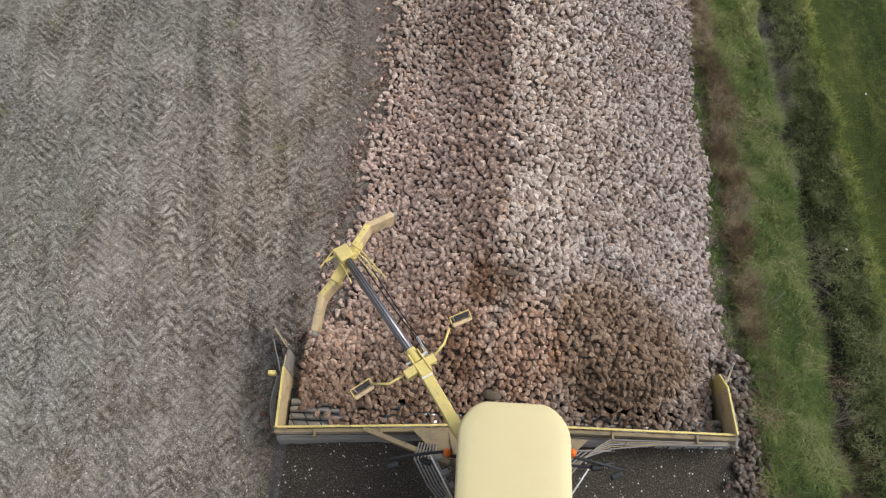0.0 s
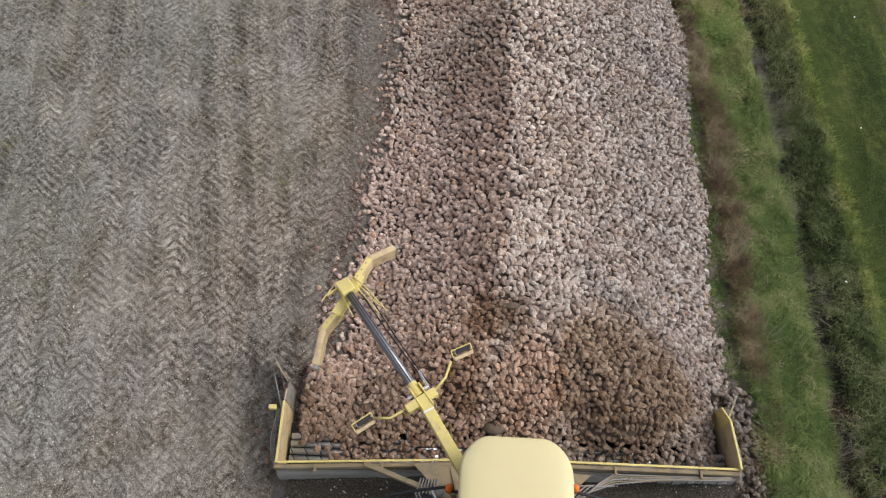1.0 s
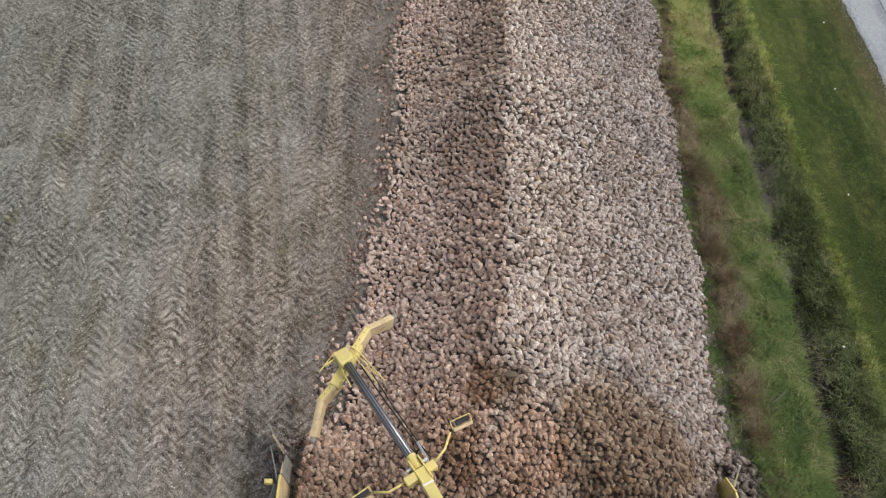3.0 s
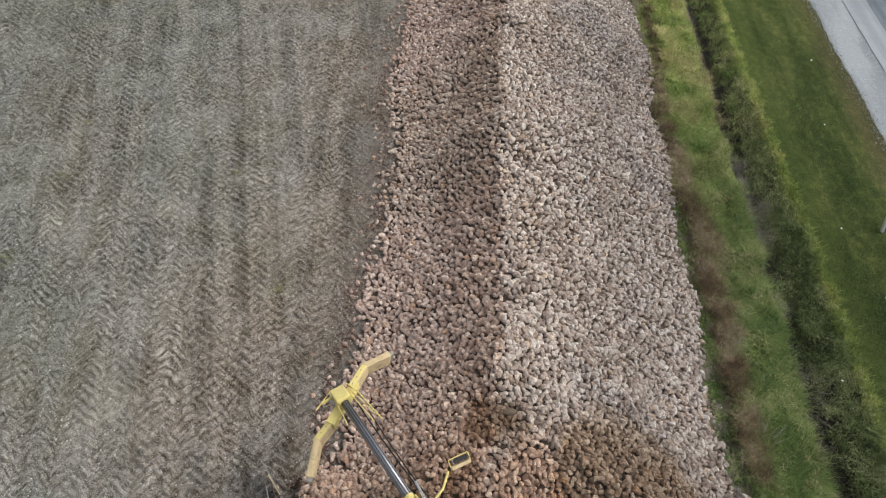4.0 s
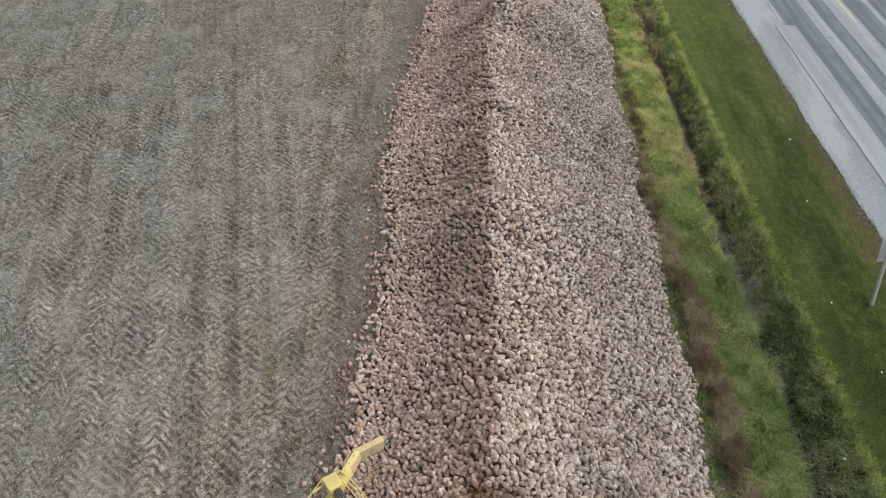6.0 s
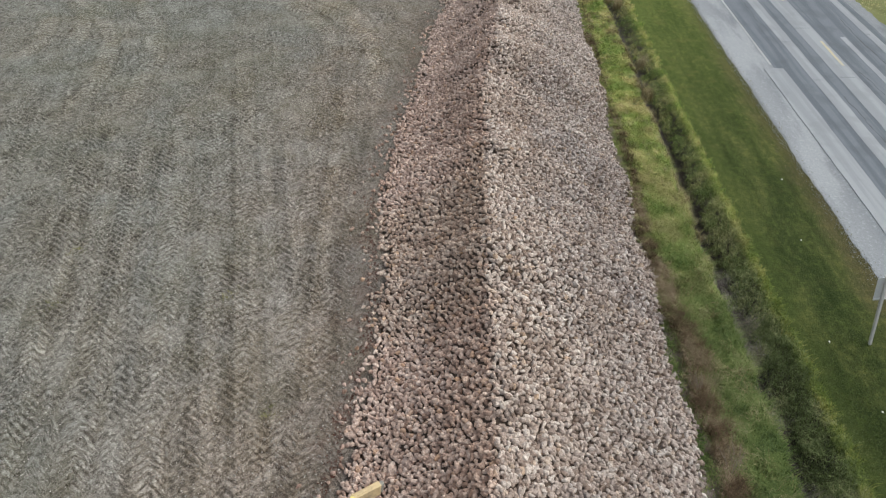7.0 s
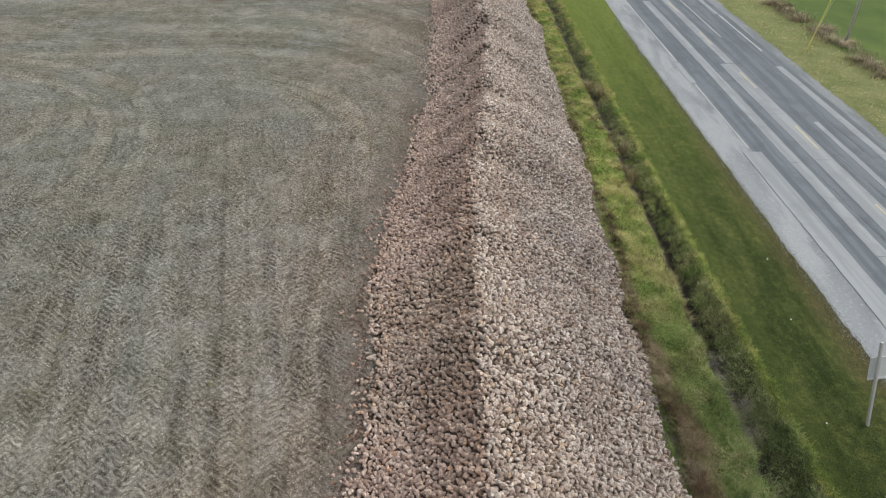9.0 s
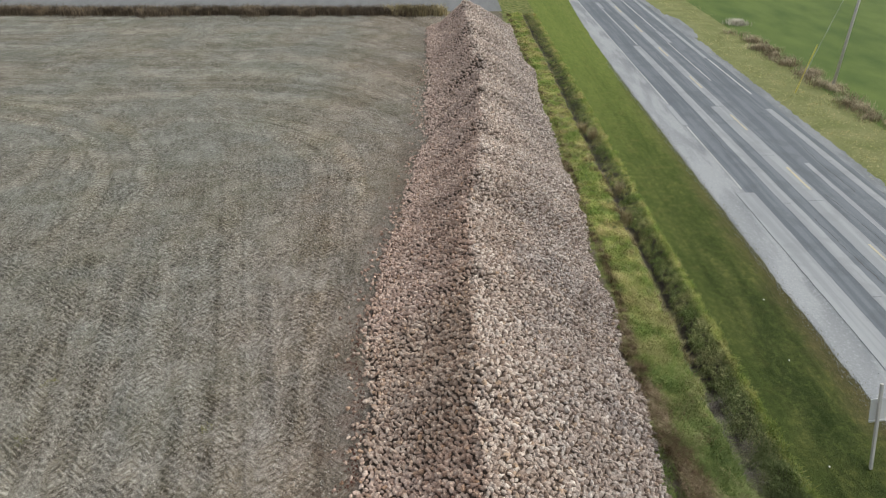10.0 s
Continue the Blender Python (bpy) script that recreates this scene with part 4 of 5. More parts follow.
def build_pile():
    rng = np.random.RandomState(4)
    pile = tagged(new("beet_pile"), "long ridged heap of harvested sugar beets, grey-brown and muddy", "beet pile")
    # a dark sheet under the beets, added for the shade in their gaps
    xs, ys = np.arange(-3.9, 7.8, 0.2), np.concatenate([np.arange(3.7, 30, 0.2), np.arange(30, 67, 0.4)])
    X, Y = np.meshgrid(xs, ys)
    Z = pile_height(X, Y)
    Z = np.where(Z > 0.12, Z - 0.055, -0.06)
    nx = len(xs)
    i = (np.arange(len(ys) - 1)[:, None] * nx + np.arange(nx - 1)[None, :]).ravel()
    sheet("heap_core", np.stack([X.ravel(), Y.ravel(), Z.ravel()], 1), np.stack([i, i + 1, i + nx + 1, i + nx], 1), CORE, pile, "dark sheet under the beets, standing in for shaded gaps", True)
    near = np.concatenate([scatter_on_pile(-3.9, 7.8, 2.9, 8.5, 0.108, rng, 0.075), scatter_on_pile(-3.9, 7.8, 8.5, 21, 0.12, rng, 0.075)])
    mid = scatter_on_pile(-3.9, 7.8, 21, 34, 0.124, rng, 0.08)
    far = scatter_on_pile(-3.4, 8.2, 34, 67, 0.155, rng, 0.11)
    # a stretch beside the pick-up as single beets
    pick = (near[:, 1] > 4.3) & (near[:, 1] < 6.1) & (near[:, 0] > 0.4) & (near[:, 0] < 3.9)
    idx = np.flatnonzero(pick)[:300]
    single = near[idx]
    near = np.delete(near, idx, 0)
    for at, sides, rings in ((near[near[:, 1] < 11], 8, 4), (near[near[:, 1] >= 11], 7, 3), (mid, 6, 3), (far, 5, 2)):
        size = (0.143 if rings > 2 else 0.165) * (0.7 + 0.56 * rng.rand(len(at)))
        co, tri = beet_cloud(at, size, rng, sides, rings)
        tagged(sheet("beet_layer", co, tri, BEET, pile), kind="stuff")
    shapes = []
    for k in range(6):
        co, tri = beet_cloud(np.zeros((1, 3)), np.array([0.15]), rng, 8, 4, 0.0)
        me = bpy.data.meshes.new("beet")
        me.from_pydata(co.tolist(), [], tri.tolist())
        me.materials.append(BEET)
        shapes.append(me)
    m = turns(len(single), rng, 0.5)
    for k, at in enumerate(single):
        ob = new("beet", shapes[k % 6])
        ob.parent = pile
        ob.matrix_basis = Matrix.Translation(at) @ Matrix(m[k].tolist()).to_4x4() @ Matrix.Scale(0.75 + 0.5 * rng.rand(), 4)
    # beets that rolled off
    spots = []
    while len(spots) < 300:
        y = 3 + 50 * rng.rand() ** 1.3
        l = float(pile_lines(np.array([y]))[0][0])
        spots.append((l + 0.1 - abs(rng.randn()) * 0.33, y))
    for k, (x, y) in enumerate(spots):
        r = 0.6 + 0.42 * rng.rand()
        z = float(ground_height(np.array([x]), np.array([y]))[0])
        ob = tagged(new("sugar_beet", shapes[k % 6]), "muddy grey-brown sugar beet lying on the soil beside the heap", "beet", "loose beets beside the heap")
        ob.matrix_basis = pose(x, y, z + 0.045 * r, rng.rand() * 360, 0, rng.rand() * 360) @ Matrix.Scale(r, 4)
    # dark red leaf stalks and broken roots trodden into the earth
    n = 900
    y = 5 + 15 * rng.rand(n) ** 1.4
    x = pile_lines(y)[0] + 0.05 - np.abs(rng.randn(n)) * 0.22 + 0.25 * (wave_noise(y, y * 0, 0.8, 62) - 0.5)
    co, tri = beet_shape(5, 2)
    scale = np.stack([0.05 + 0.07 * rng.rand(n), 0.02 + 0.03 * rng.rand(n), 0.015 + 0 * y], 1)
    pts = np.einsum("nij,nkj->nki", turns(n, rng, 0.2), co[None] * scale[:, None]) + np.stack([x, y, ground_height(x, y) + 0.008], 1)[:, None]
    tagged(sheet("leaf_scraps", pts.reshape(-1, 3), (tri[None] + (np.arange(n) * len(co))[:, None, None]).reshape(-1, 3), SCRAP), "dark red beet leaf scraps trodden into the soil", "leaf scraps", kind="stuff")
    n = 430
    y = 0.9 + 4.3 * rng.rand(n)
    x = 6.17 + 0.2 * rng.randn(n)
    x = np.where(y > 2.7, np.maximum(x, 5.96), np.maximum(x, 5.7))
    at = np.stack([x, y, 0.05 + 0.1 * rng.rand(n)], 1)
    co, tri = beet_cloud(at, 0.125 * (0.75 + 0.5 * rng.rand(n)), rng, 7, 3)
    tagged(sheet("spilled_beets", co, tri, BEET, None, "", True), "dark muddy sugar beets left in a row beside the pick-up", "beets", kind="stuff")


build_pile()


# ---- the beet loader ----
def helix(r, length, pitch, width, start, sides=14):
    """A raised spiral flight round the x axis."""
    n = int(length / pitch * sides)
    k = np.arange(n + 1)
    a, x = 2 * np.pi * k / sides + start, k / n * length
    co = np.concatenate([np.stack([x + d, q * np.cos(a), q * np.sin(a)], 1) for d, q in ((0, r * 0.97), (width * 0.3, r * 1.2), (width * 0.7, r * 1.2), (width, r * 0.97))])
    i = np.arange(n)
    m = n + 1
    faces = np.concatenate([np.stack([i + a * m, i + 1 + a * m, i + 1 + b * m, i + b * m], 1) for a, b in ((0, 1), (1, 2), (2, 3))])
    return co, faces


def build_loader():
    loader = tagged(new("beet_loader"), "yellow self-propelled beet loader with a wide pick-up at the heap", "loader")
    loader.location, loader.scale = (1.05, 1.66, 0), (0.975, 0.975, 0.975)
    inv = Matrix.Translation((-1.05, -1.6, 0))

    def p(name, bm, mat, parent=loader, label="", smooth=False):
        bm.transform(inv)
        return part(name, bm, mat, parent, label, smooth)

    # cab
    ring = []
    x0, x1, yb, yf, rad = 0.17, 1.98, 0.5, 2.71, 0.45
    for cx, cy, a0 in ((x1 - rad, yf - rad, 0), (x0 + rad, yf - rad, 90), (x0 + 0.15, yb + 0.15, 180), (x1 - 0.15, yb + 0.15, 270)):
        rr = rad if cy > 2 else 0.15
        for s in range(13):
            a = radians(a0 + s * 7.5)
            x, y = cx + rr * math.cos(a), cy + rr * math.sin(a)
            if y > 2.0:
                y += 0.15 * (1 - ((x - 1.08) / 0.92) ** 2)
            ring.append((x, y))
    bm = bmesh.new()
    levels = []
    for inset, z in ((0.06, 3.72), (0.0, 3.78), (0.0, 3.93), (0.012, 3.97), (0.045, 3.995), (0.2, 4.02), (0.45, 4.04)):
        row = []
        for x, y in ring:
            cx, cy = 1.08, 1.64
            row.append(bm.verts.new((cx + (x - cx) * (1 - inset / 0.9), cy + (y - cy) * (1 - inset / 1.15), z)))
        levels.append(row)
    for a, b in zip(levels, levels[1:]):
        for k in range(len(ring)):
            bm.faces.new((a[k], a[(k + 1) % len(ring)], b[(k + 1) % len(ring)], b[k]))
    bm.faces.new(levels[-1])
    bm.faces.new(levels[0][::-1])
    p("cab_roof", bm, CREAM, loader, "smooth cream-yellow cab roof with rounded front corners", True)
    for x, y in ((0.3, 2.5), (1.79, 2.5), (0.3, 0.65), (1.79, 0.65)):
        p("cab_pillar", beam((x, y, 1.6), (x, y + 0.05, 3.74), 0.09, 0.09), BLACK)
    p("windscreen", box((1.42, 0.02, 2.0), (1.045, 2.5, 2.7)), GLASS)
    for x in (0.3, 1.79):
        p("side_window", box((0.02, 1.75, 2.0), (x, 1.57, 2.7)), GLASS)
    p("rear_window", box((1.42, 0.02, 2.0), (1.045, 0.66, 2.7)), GLASS)
    p("cab_floor", box((1.7, 2.1, 0.16), (1.045, 1.55, 1.62), None, 0.02), BLACK)
    p("chassis_frame", box((1.5, 2.3, 0.5), (1.045, 1.3, 1.25), None, 0.03), TAN)
    for x in (0.45, 1.65):
        p("support_leg", beam((x, 2.2, 0.5), (x, 2.2, 1.2), 0.16, 0.16), TAN)
        p("lift_arm", beam((x, 2.0, 1.2), (x, 2.9, 0.75), 0.14, 0.2), TAN)
        p("tyre", rod((x - 0.3 if x < 1 else x + 0.3, 0.7, 0.72), (x + 0.1 if x < 1 else x - 0.1, 0.7, 0.72), 0.72, 24), RUBBER)

    # pick-up
    L, M, R = Vector((-3.58, 2.82, 0)), Vector((1.1, 3.15, 0)), Vector((5.87, 3.22, 0))
    up = lambda v, z: (v.x, v.y, z)
    for a, b in ((L, M), (M, R)):
        d = Vector((0, -0.05, 0))
        p("rear_beam", beam(up(a + d, 0.72), up(b + d, 0.72), 0.09, 0.36, 0.02), TAN, loader, "mud-caked yellow steel beam")
        p("beam_flange", beam(up(a + Vector((0, 0.02, 0)), 0.945), up(b + Vector((0, 0.02, 0)), 0.945), 0.045, 0.04), YELLOW, loader, "bright yellow top flange")
        n = 40
        t = np.linspace(0, 1, n)
        sag = 0.015 + 0.07 * wave_noise(t * 9 + a.x, t * 0, 1.0, 95) + 0.02 * wave_noise(t * 40, t * 0, 1.0, 96)
        ax, ay = a.x + (b.x - a.x) * t - 1.05, a.y + (b.y - a.y) * t - 1.6
        rows = [np.stack([ax, ay - 0.1, 0.66 + 0 * t], 1), np.stack([ax, ay - 0.11 - sag * 0.6, 0.5 + 0 * t], 1), np.stack([ax, ay - 0.11 - sag, 0.22 + 0 * t], 1), np.stack([ax, ay - 0.1 - sag, 0.2 + 0 * t], 1), np.stack([ax, ay - 0.1, 0.5 + 0 * t], 1)]
        i = np.arange(n - 1)
        sheet("rear_apron", np.concatenate(rows), np.concatenate([np.stack([i + c * n, i + 1 + c * n, i + 1 + d * n, i + d * n], 1) for c, d in ((0, 1), (1, 2), (2, 3), (3, 4), (4, 0))]), GREYMUD, loader, "sagging muddy grey rubber apron", True)
        p("floor_plate", beam(up(a + Vector((0, 0.5, 0)), 0.12), up(b + Vector((0, 0.5, 0)), 0.12), 1.1, 0.06), BLACK)
        for k in range(3):
            off, z = -0.09 - 0.03 * k, 0.86 - 0.07 * k
            p("hose", pipe(sagging(up(a + Vector((0.1, off, 0)), z), up(b + Vector((-0.1, off, 0)), z - 0.06), 0.05 + 0.02 * k), 0.012, 6), HOSE)
        for k in (0.18, 0.47, 0.83):
            q = a.lerp(b, k)
            p("bracket", box((0.05, 0.16, 0.1), (q.x, q.y - 0.1, 0.88), None, 0.008), TAN)
    for sx in (-1, 1):
        root = 1.05 + sx * 0.75
        if sx < 0:
            p("brace", beam((0.05, 2.32, 1.0), (-1.75, 2.93, 0.86), 0.1, 0.16, 0.015), TAN)
        else:
            for k in range(5):
                p("hose", pipe([(1.9 + 0.1 * k, 2.0 + 0.02 * k, 1.25), (2.3 + 0.1 * k, 2.3 + 0.06 * k, 1.15), (2.75 + 0.06 * k, 2.6 + 0.05 * k, 1.0), (3.3, 2.82 + 0.045 * k, 0.9), (4.2 + 0.3 * k, 2.95 + 0.03 * k, 0.85), (5.7, 3.05 + 0.015 * k, 0.8)], 0.014, 6), TAN if k % 2 else HOSE)
        p("brace", beam((root + sx * 0.25, 2.95, 0.92), (root + sx * 0.05, 2.25, 1.0), 0.12, 0.12, 0.012), TAN)
        p("gusset_plate", extruded([(0, 0), (sx * 0.95, 0), (sx * 0.35, -0.55), (0, -0.55)][::sx], 0.04, Matrix.Translation((1.05 + sx * 0.85, 2.96, 0.93)), 0.008), TAN, loader, "muddy tan gusset plate")
    for k in range(4):
        y, z = 3.06 + 0.15 * k, 0.36 + 0.02 * k
        for a, b, turn in ((-3.42, 1.0, 1), (1.1, 5.74, -1)):
            roller = p("roller", rod((a, y, z), (b, y + 0.08, z), 0.07, 16), ROLLER, loader, "worn bright cleaning roller with dull spiral flights", True)
            co, f = helix(0.07, b - a, 0.3, 0.03, k * 1.3)
            if turn < 0:
                co[:, 2] *= -1
                f = f[:, ::-1]
            co = co + np.array([a - 1.05, y + 0.02 - 1.6, z])
            sheet("spiral_flight", co, f, FLIGHT, roller, "", True)

    def wall(points, name, mats):
        for (a, b), mat in zip(zip(points, points[1:]), mats):
            (ax, ay, at), (bx, by, bt) = a, b
            way = Vector((bx - ax, by - ay, 0)).normalized()
            n = Vector((-way.y, way.x, 0)) * 0.03
            bm = bmesh.new()
            vs = [bm.verts.new((q[0] + n.x * s, q[1] + n.y * s, z)) for s in (-1, 1) for q, z in ((a, 0.05), (b, 0.05), (b, bt), (a, at))]
            for f in ((0, 1, 2, 3), (7, 6, 5, 4), (0, 4, 5, 1), (1, 5, 6, 2), (2, 6, 7, 3), (3, 7, 4, 0)):
                bm.faces.new([vs[i] for i in f])
            bmesh.ops.recalc_face_normals(bm, faces=bm.faces)
            p(name, bm, mat)
            p("wall_rim", beam((ax, ay, at + 0.02), (bx, by, bt + 0.02), 0.045, 0.05), YELLOW, loader, "yellow steel rim")

    wall([(-3.52, 2.82, 1.0), (-3.58, 4.1, 1.0)], "side_wall", [WORN])
    for a, b, za, zb in (((-3.58, 4.12), (-3.6, 4.56), 1.0, 0.92), ((-3.6, 4.56), (-4.2, 5.32), 0.92, 0.78)):
        d = Vector((b[0] - a[0], b[1] - a[1], 0))
        ang = math.degrees(math.atan2(d.y, d.x))
        flap = p("flap", extruded([(0, 0), (d.length, 0.12), (d.length, zb - 0.1), (0, za - 0.05)], 0.035, pose(a[0], a[1], 0.05, 90, 0, ang), 0.008), DULL, loader, "scuffed grey steel folding side flap")
        p("flap_rim", beam((a[0], a[1], za + 0.01), (b[0] * 0.6 + a[0] * 0.4, b[1] * 0.6 + a[1] * 0.4, za * 0.4 + zb * 0.6), 0.025, 0.025), WORN, flap, "chipped yellow rim")
    p("flap_stay", rod((-3.62, 3.95, 0.95), (-3.95, 4.75, 0.85), 0.014), DULL)
    p("side_lamp", box((0.16, 0.1, 0.14), (-3.82, 3.97, 0.92), None, 0.02), YELLOW, loader, "small yellow side marker lamp")
    for k in range(3):
        p("hose", pipe([(-3.66 - 0.03 * k, 3.95, 0.85), (-3.72 - 0.03 * k, 3.4, 0.7 + 0.05 * k), (-3.68 - 0.03 * k, 2.95, 0.6), (-3.5, 2.68, 0.6)], 0.013, 6), HOSE)
    wall([(5.84, 3.22, 1.0), (5.77, 4.2, 1.0)], "side_wall", [WORN])
    wall([(5.77, 4.2, 1.0), (5.76, 4.58, 0.66)], "side_wall", [YELLOW])
    for k in range(2):
        p("hose", pipe([(5.9 + 0.03 * k, 3.05, 0.7), (5.93 + 0.03 * k, 3.5, 0.8), (5.88 + 0.03 * k, 4.1, 0.75), (5.84, 4.4, 0.5)], 0.013, 6), HOSE)
    p("guide_rod", rod((5.92, 4.2, 0.2), (5.98, 4.75, 1.0), 0.02), STEEL)

    # lights, beacons and struts beside the cab
    for x, y in ((0.02, 2.1), (2.12, 2.22)):
        p("beacon_bracket", beam((x, y - 0.02, 3.1), (1.05, y - 0.1, 3.1), 0.05, 0.05), BLACK)
        b = p("beacon", rod((x, y, 3.13), (x, y, 3.3), 0.075, 16, 0.06), ORANGE, loader, "orange rotating beacon", True)
        p("beacon_foot", rod((x, y, 3.06), (x, y, 3.14), 0.06, 12), BLACK, b)
    p("work_lamp", box((0.09, 0.1, 0.13), (2.04, 2.3, 3.3), None, 0.02), LITTER, loader, "small pale work lamp")
    for pts in (((0.1, 2.2, 2.9), (-0.45, 2.12, 2.85), (-1.0, 2.02, 2.75)), ((2.0, 2.25, 2.9), (2.5, 2.18, 2.85), (3.1, 2.08, 2.75)), ((2.0, 2.12, 2.7), (2.5, 2.1, 2.7), (2.95, 2.22, 2.6))):
        p("lamp_arm", pipe(pts, 0.028, 8), BLACK)
    for x, y, a in ((-0.93, 1.92, 20), (-0.35, 2.02, -15), (2.62, 2.1, 10), (2.95, 1.98, 25)):
        p("arm_lamp", box((0.2, 0.1, 0.13), (x, y, 2.72), Matrix.Rotation(radians(a), 3, "Z"), 0.025), BLACK, loader, "dark grey arm lamp")
    for a, b in (((-0.28, 2.25, 1.9), (0.18, 1.45, 2.2)), ((2.62, 2.2, 2.0), (2.1, 1.45, 2.0))):
        p("stay_rod", rod(a, b, 0.014), SIGNBACK, loader, "thin pale stay rod")
    cyl = p("cylinder", rod((0.25, 1.3, 1.9), (-0.02, 1.85, 1.75), 0.06, 14), TAN, loader, "hydraulic cylinder", True)
    p("piston_rod", rod((-0.02, 1.85, 1.75), (-0.35, 2.4, 1.55), 0.03, 12), CHROME, cyl)
    for k in range(7):
        x = -0.65 + 0.07 * k
        p("hose", pipe([(x * 0.8 - 0.05, 2.7, 0.95), (x, 2.35, 1.15 + 0.02 * k), (x + 0.3, 1.85, 1.3), (x + 0.75, 1.35, 1.35)], 0.016, 6), HOSE)
    for x, y, a in ((-0.18, 2.28, 30), (-0.02, 2.02, 25), (0.1, 1.78, 35)):
        p("valve_block", box((0.16, 0.11, 0.1), (x, y, 1.75), Matrix.Rotation(radians(a), 3, "Z"), 0.015), DULL, loader, "grey hydraulic valve block")
    for k in range(4):
        x = 2.1 + 0.1 * k
        p("hose", pipe([(x + 0.9, 2.78, 0.9), (x + 0.5, 2.72, 1.0), (x, 2.3, 1.2), (x - 0.5, 1.8, 1.3)], 0.016, 6), HOSE)

    # boom with the scraper wings
    base, joint, tube0, tube1 = Vector((0.3, 2.32, 3.2)), Vector((-0.55, 3.64, 3.0)), Vector((-0.72, 3.88, 2.95)), Vector((-2.24, 5.92, 2.62))
    p("boom_arm", beam(base, joint, 0.205, 0.2, 0.015), YELLOW, loader, "scuffed yellow steel boom arm")
    d0 = (joint - base).normalized()
    for s0 in (0.24,):
        p("reflector_band", beam(joint - d0 * (s0 + 0.035), joint - d0 * s0, 0.211, 0.206, 0.004), LITTER, loader, "pale reflective band")
    for k in range(3):
        q = base.lerp(joint, 0.2 + 0.2 * k) + Vector((0, 0, 0.1))
        p("bolt", rod(q, q + Vector((0, 0, 0.008)), 0.007, 8), DULL)
    way = (tube1 - tube0).normalized()
    side = Vector((way.y, -way.x, 0)).normalized()
    p("boom_tube", rod(tube0, tube1, 0.088, 20), TUBE, loader, "dark grey telescopic boom tube", True)
    for off in (-0.05, 0.0, 0.05):
        rise = Vector((0, 0, math.sqrt(0.088 ** 2 - off ** 2) + 0.001))
        p("tube_rib", beam(tube0 + way * 0.12 + side * off + rise, tube1 - way * 0.06 + side * off + rise, 0.012, 0.008, 0.002), BLACK, loader, "dark rib along the boom tube")
    p("tube_cap", rod(tube0 - way * 0.2, tube0 + way * 0.1, 0.1, 16), YELLOW)
    p("joint_block", beam(joint - side * 0.34, joint + side * 0.3, 0.17, 0.2, 0.02), YELLOW)
    p("joint_ear", beam(joint - way * 0.2 - side * 0.09, joint + way * 0.3 - side * 0.09, 0.03, 0.24, 0.008), YELLOW)
    p("joint_ear", beam(joint - way * 0.2 + side * 0.11, joint + way * 0.3 + side * 0.11, 0.03, 0.24, 0.008), YELLOW)
    p("joint_pin", rod(joint - side * 0.2 + way * 0.18, joint + side * 0.24 + way * 0.18, 0.035), STEEL)
    p("tilt_cylinder", rod(joint + side * 0.2 - way * 0.1, joint + side * 0.26 + way * 0.55, 0.03), CHROME)
    p("boom_hose", pipe(sagging(joint + side * 0.25 + way * 0.1, tube1 + side * 0.2 - way * 0.2, 0.12), 0.016, 6), RUBBER)
    p("boom_hose", pipe(sagging(joint + side * 0.29 + way * 0.15, tube1 + side * 0.3 - way * 0.5, 0.16), 0.014, 6), RUBBER)
    for off, s0, s1 in ((0.27, 0.78, 0.12), (0.36, 0.62, 0.1), (-0.2, 0.55, 0.05)):
        p("guide_rod", rod(tube1 + side * off - way * s0, tube1 + side * off * 0.7 + way * s1, 0.012), YELLOW)
    head = tube1 + way * 0.13
    p("boom_head", beam(tube1 - way * 0.05, tube1 + way * 0.3, 0.3, 0.26, 0.03), YELLOW, loader, "yellow boom head block")
    p("head_bracket", beam(head - side * 0.4 + way * 0.08, head + side * 0.1 + way * 0.12, 0.04, 0.06), YELLOW)
    p("guard_hoop", pipe([head - side * 0.55 + way * 0.02, head - side * 0.1 + way * 0.25, head + side * 0.25 + way * 0.2, head + side * 0.34 - way * 0.1, head + side * 0.42 - way * 0.95], 0.014, 6), YELLOW, loader, "thin yellow guard rod")
    p("cross_bar", beam(Vector((-2.48, 5.5, 2.38)), Vector((-2.08, 6.42, 2.42)), 0.2, 0.2, 0.02), YELLOW)
    for rows in (((-2.42, 5.62, 2.3), (-2.72, 5.24, 2.15), (-2.80, 4.58, 1.95)), ((-2.16, 6.28, 2.35), (-1.95, 6.86, 2.25), (-1.47, 7.22, 2.15))):
        a, b, c = (Vector(v) for v in rows)
        p("scraper_wing", beam(a, b + (b - a).normalized() * 0.04, 0.15, 0.34, 0.02), WORN, loader, "bent yellow scraper wing with worn tip")
        wing = p("scraper_wing", beam(b, c, 0.14, 0.34, 0.02), WORN, loader, "bent yellow scraper wing with worn tip")
        e = (c - b).normalized()
        p("worn_edge", beam(c - e * 0.18, c + e * 0.09, 0.1, 0.3, 0.03), DULL, wing, "bare steel wear edge")
        p("top_strip", beam(a + Vector((0, 0, 0.18)), b + Vector((0, 0, 0.18)), 0.11, 0.02), YELLOW)
        for f in (0.15, 0.45, 0.75):
            q = a.lerp(b, f) + Vector((0, 0, 0.19))
            p("bolt", rod(q, q + Vector((0, 0, 0.012)), 0.014, 8), DULL)
        p("top_strip", beam(b + Vector((0, 0, 0.18)), c - e * 0.15 + Vector((0, 0, 0.18)), 0.07, 0.02), WORN)

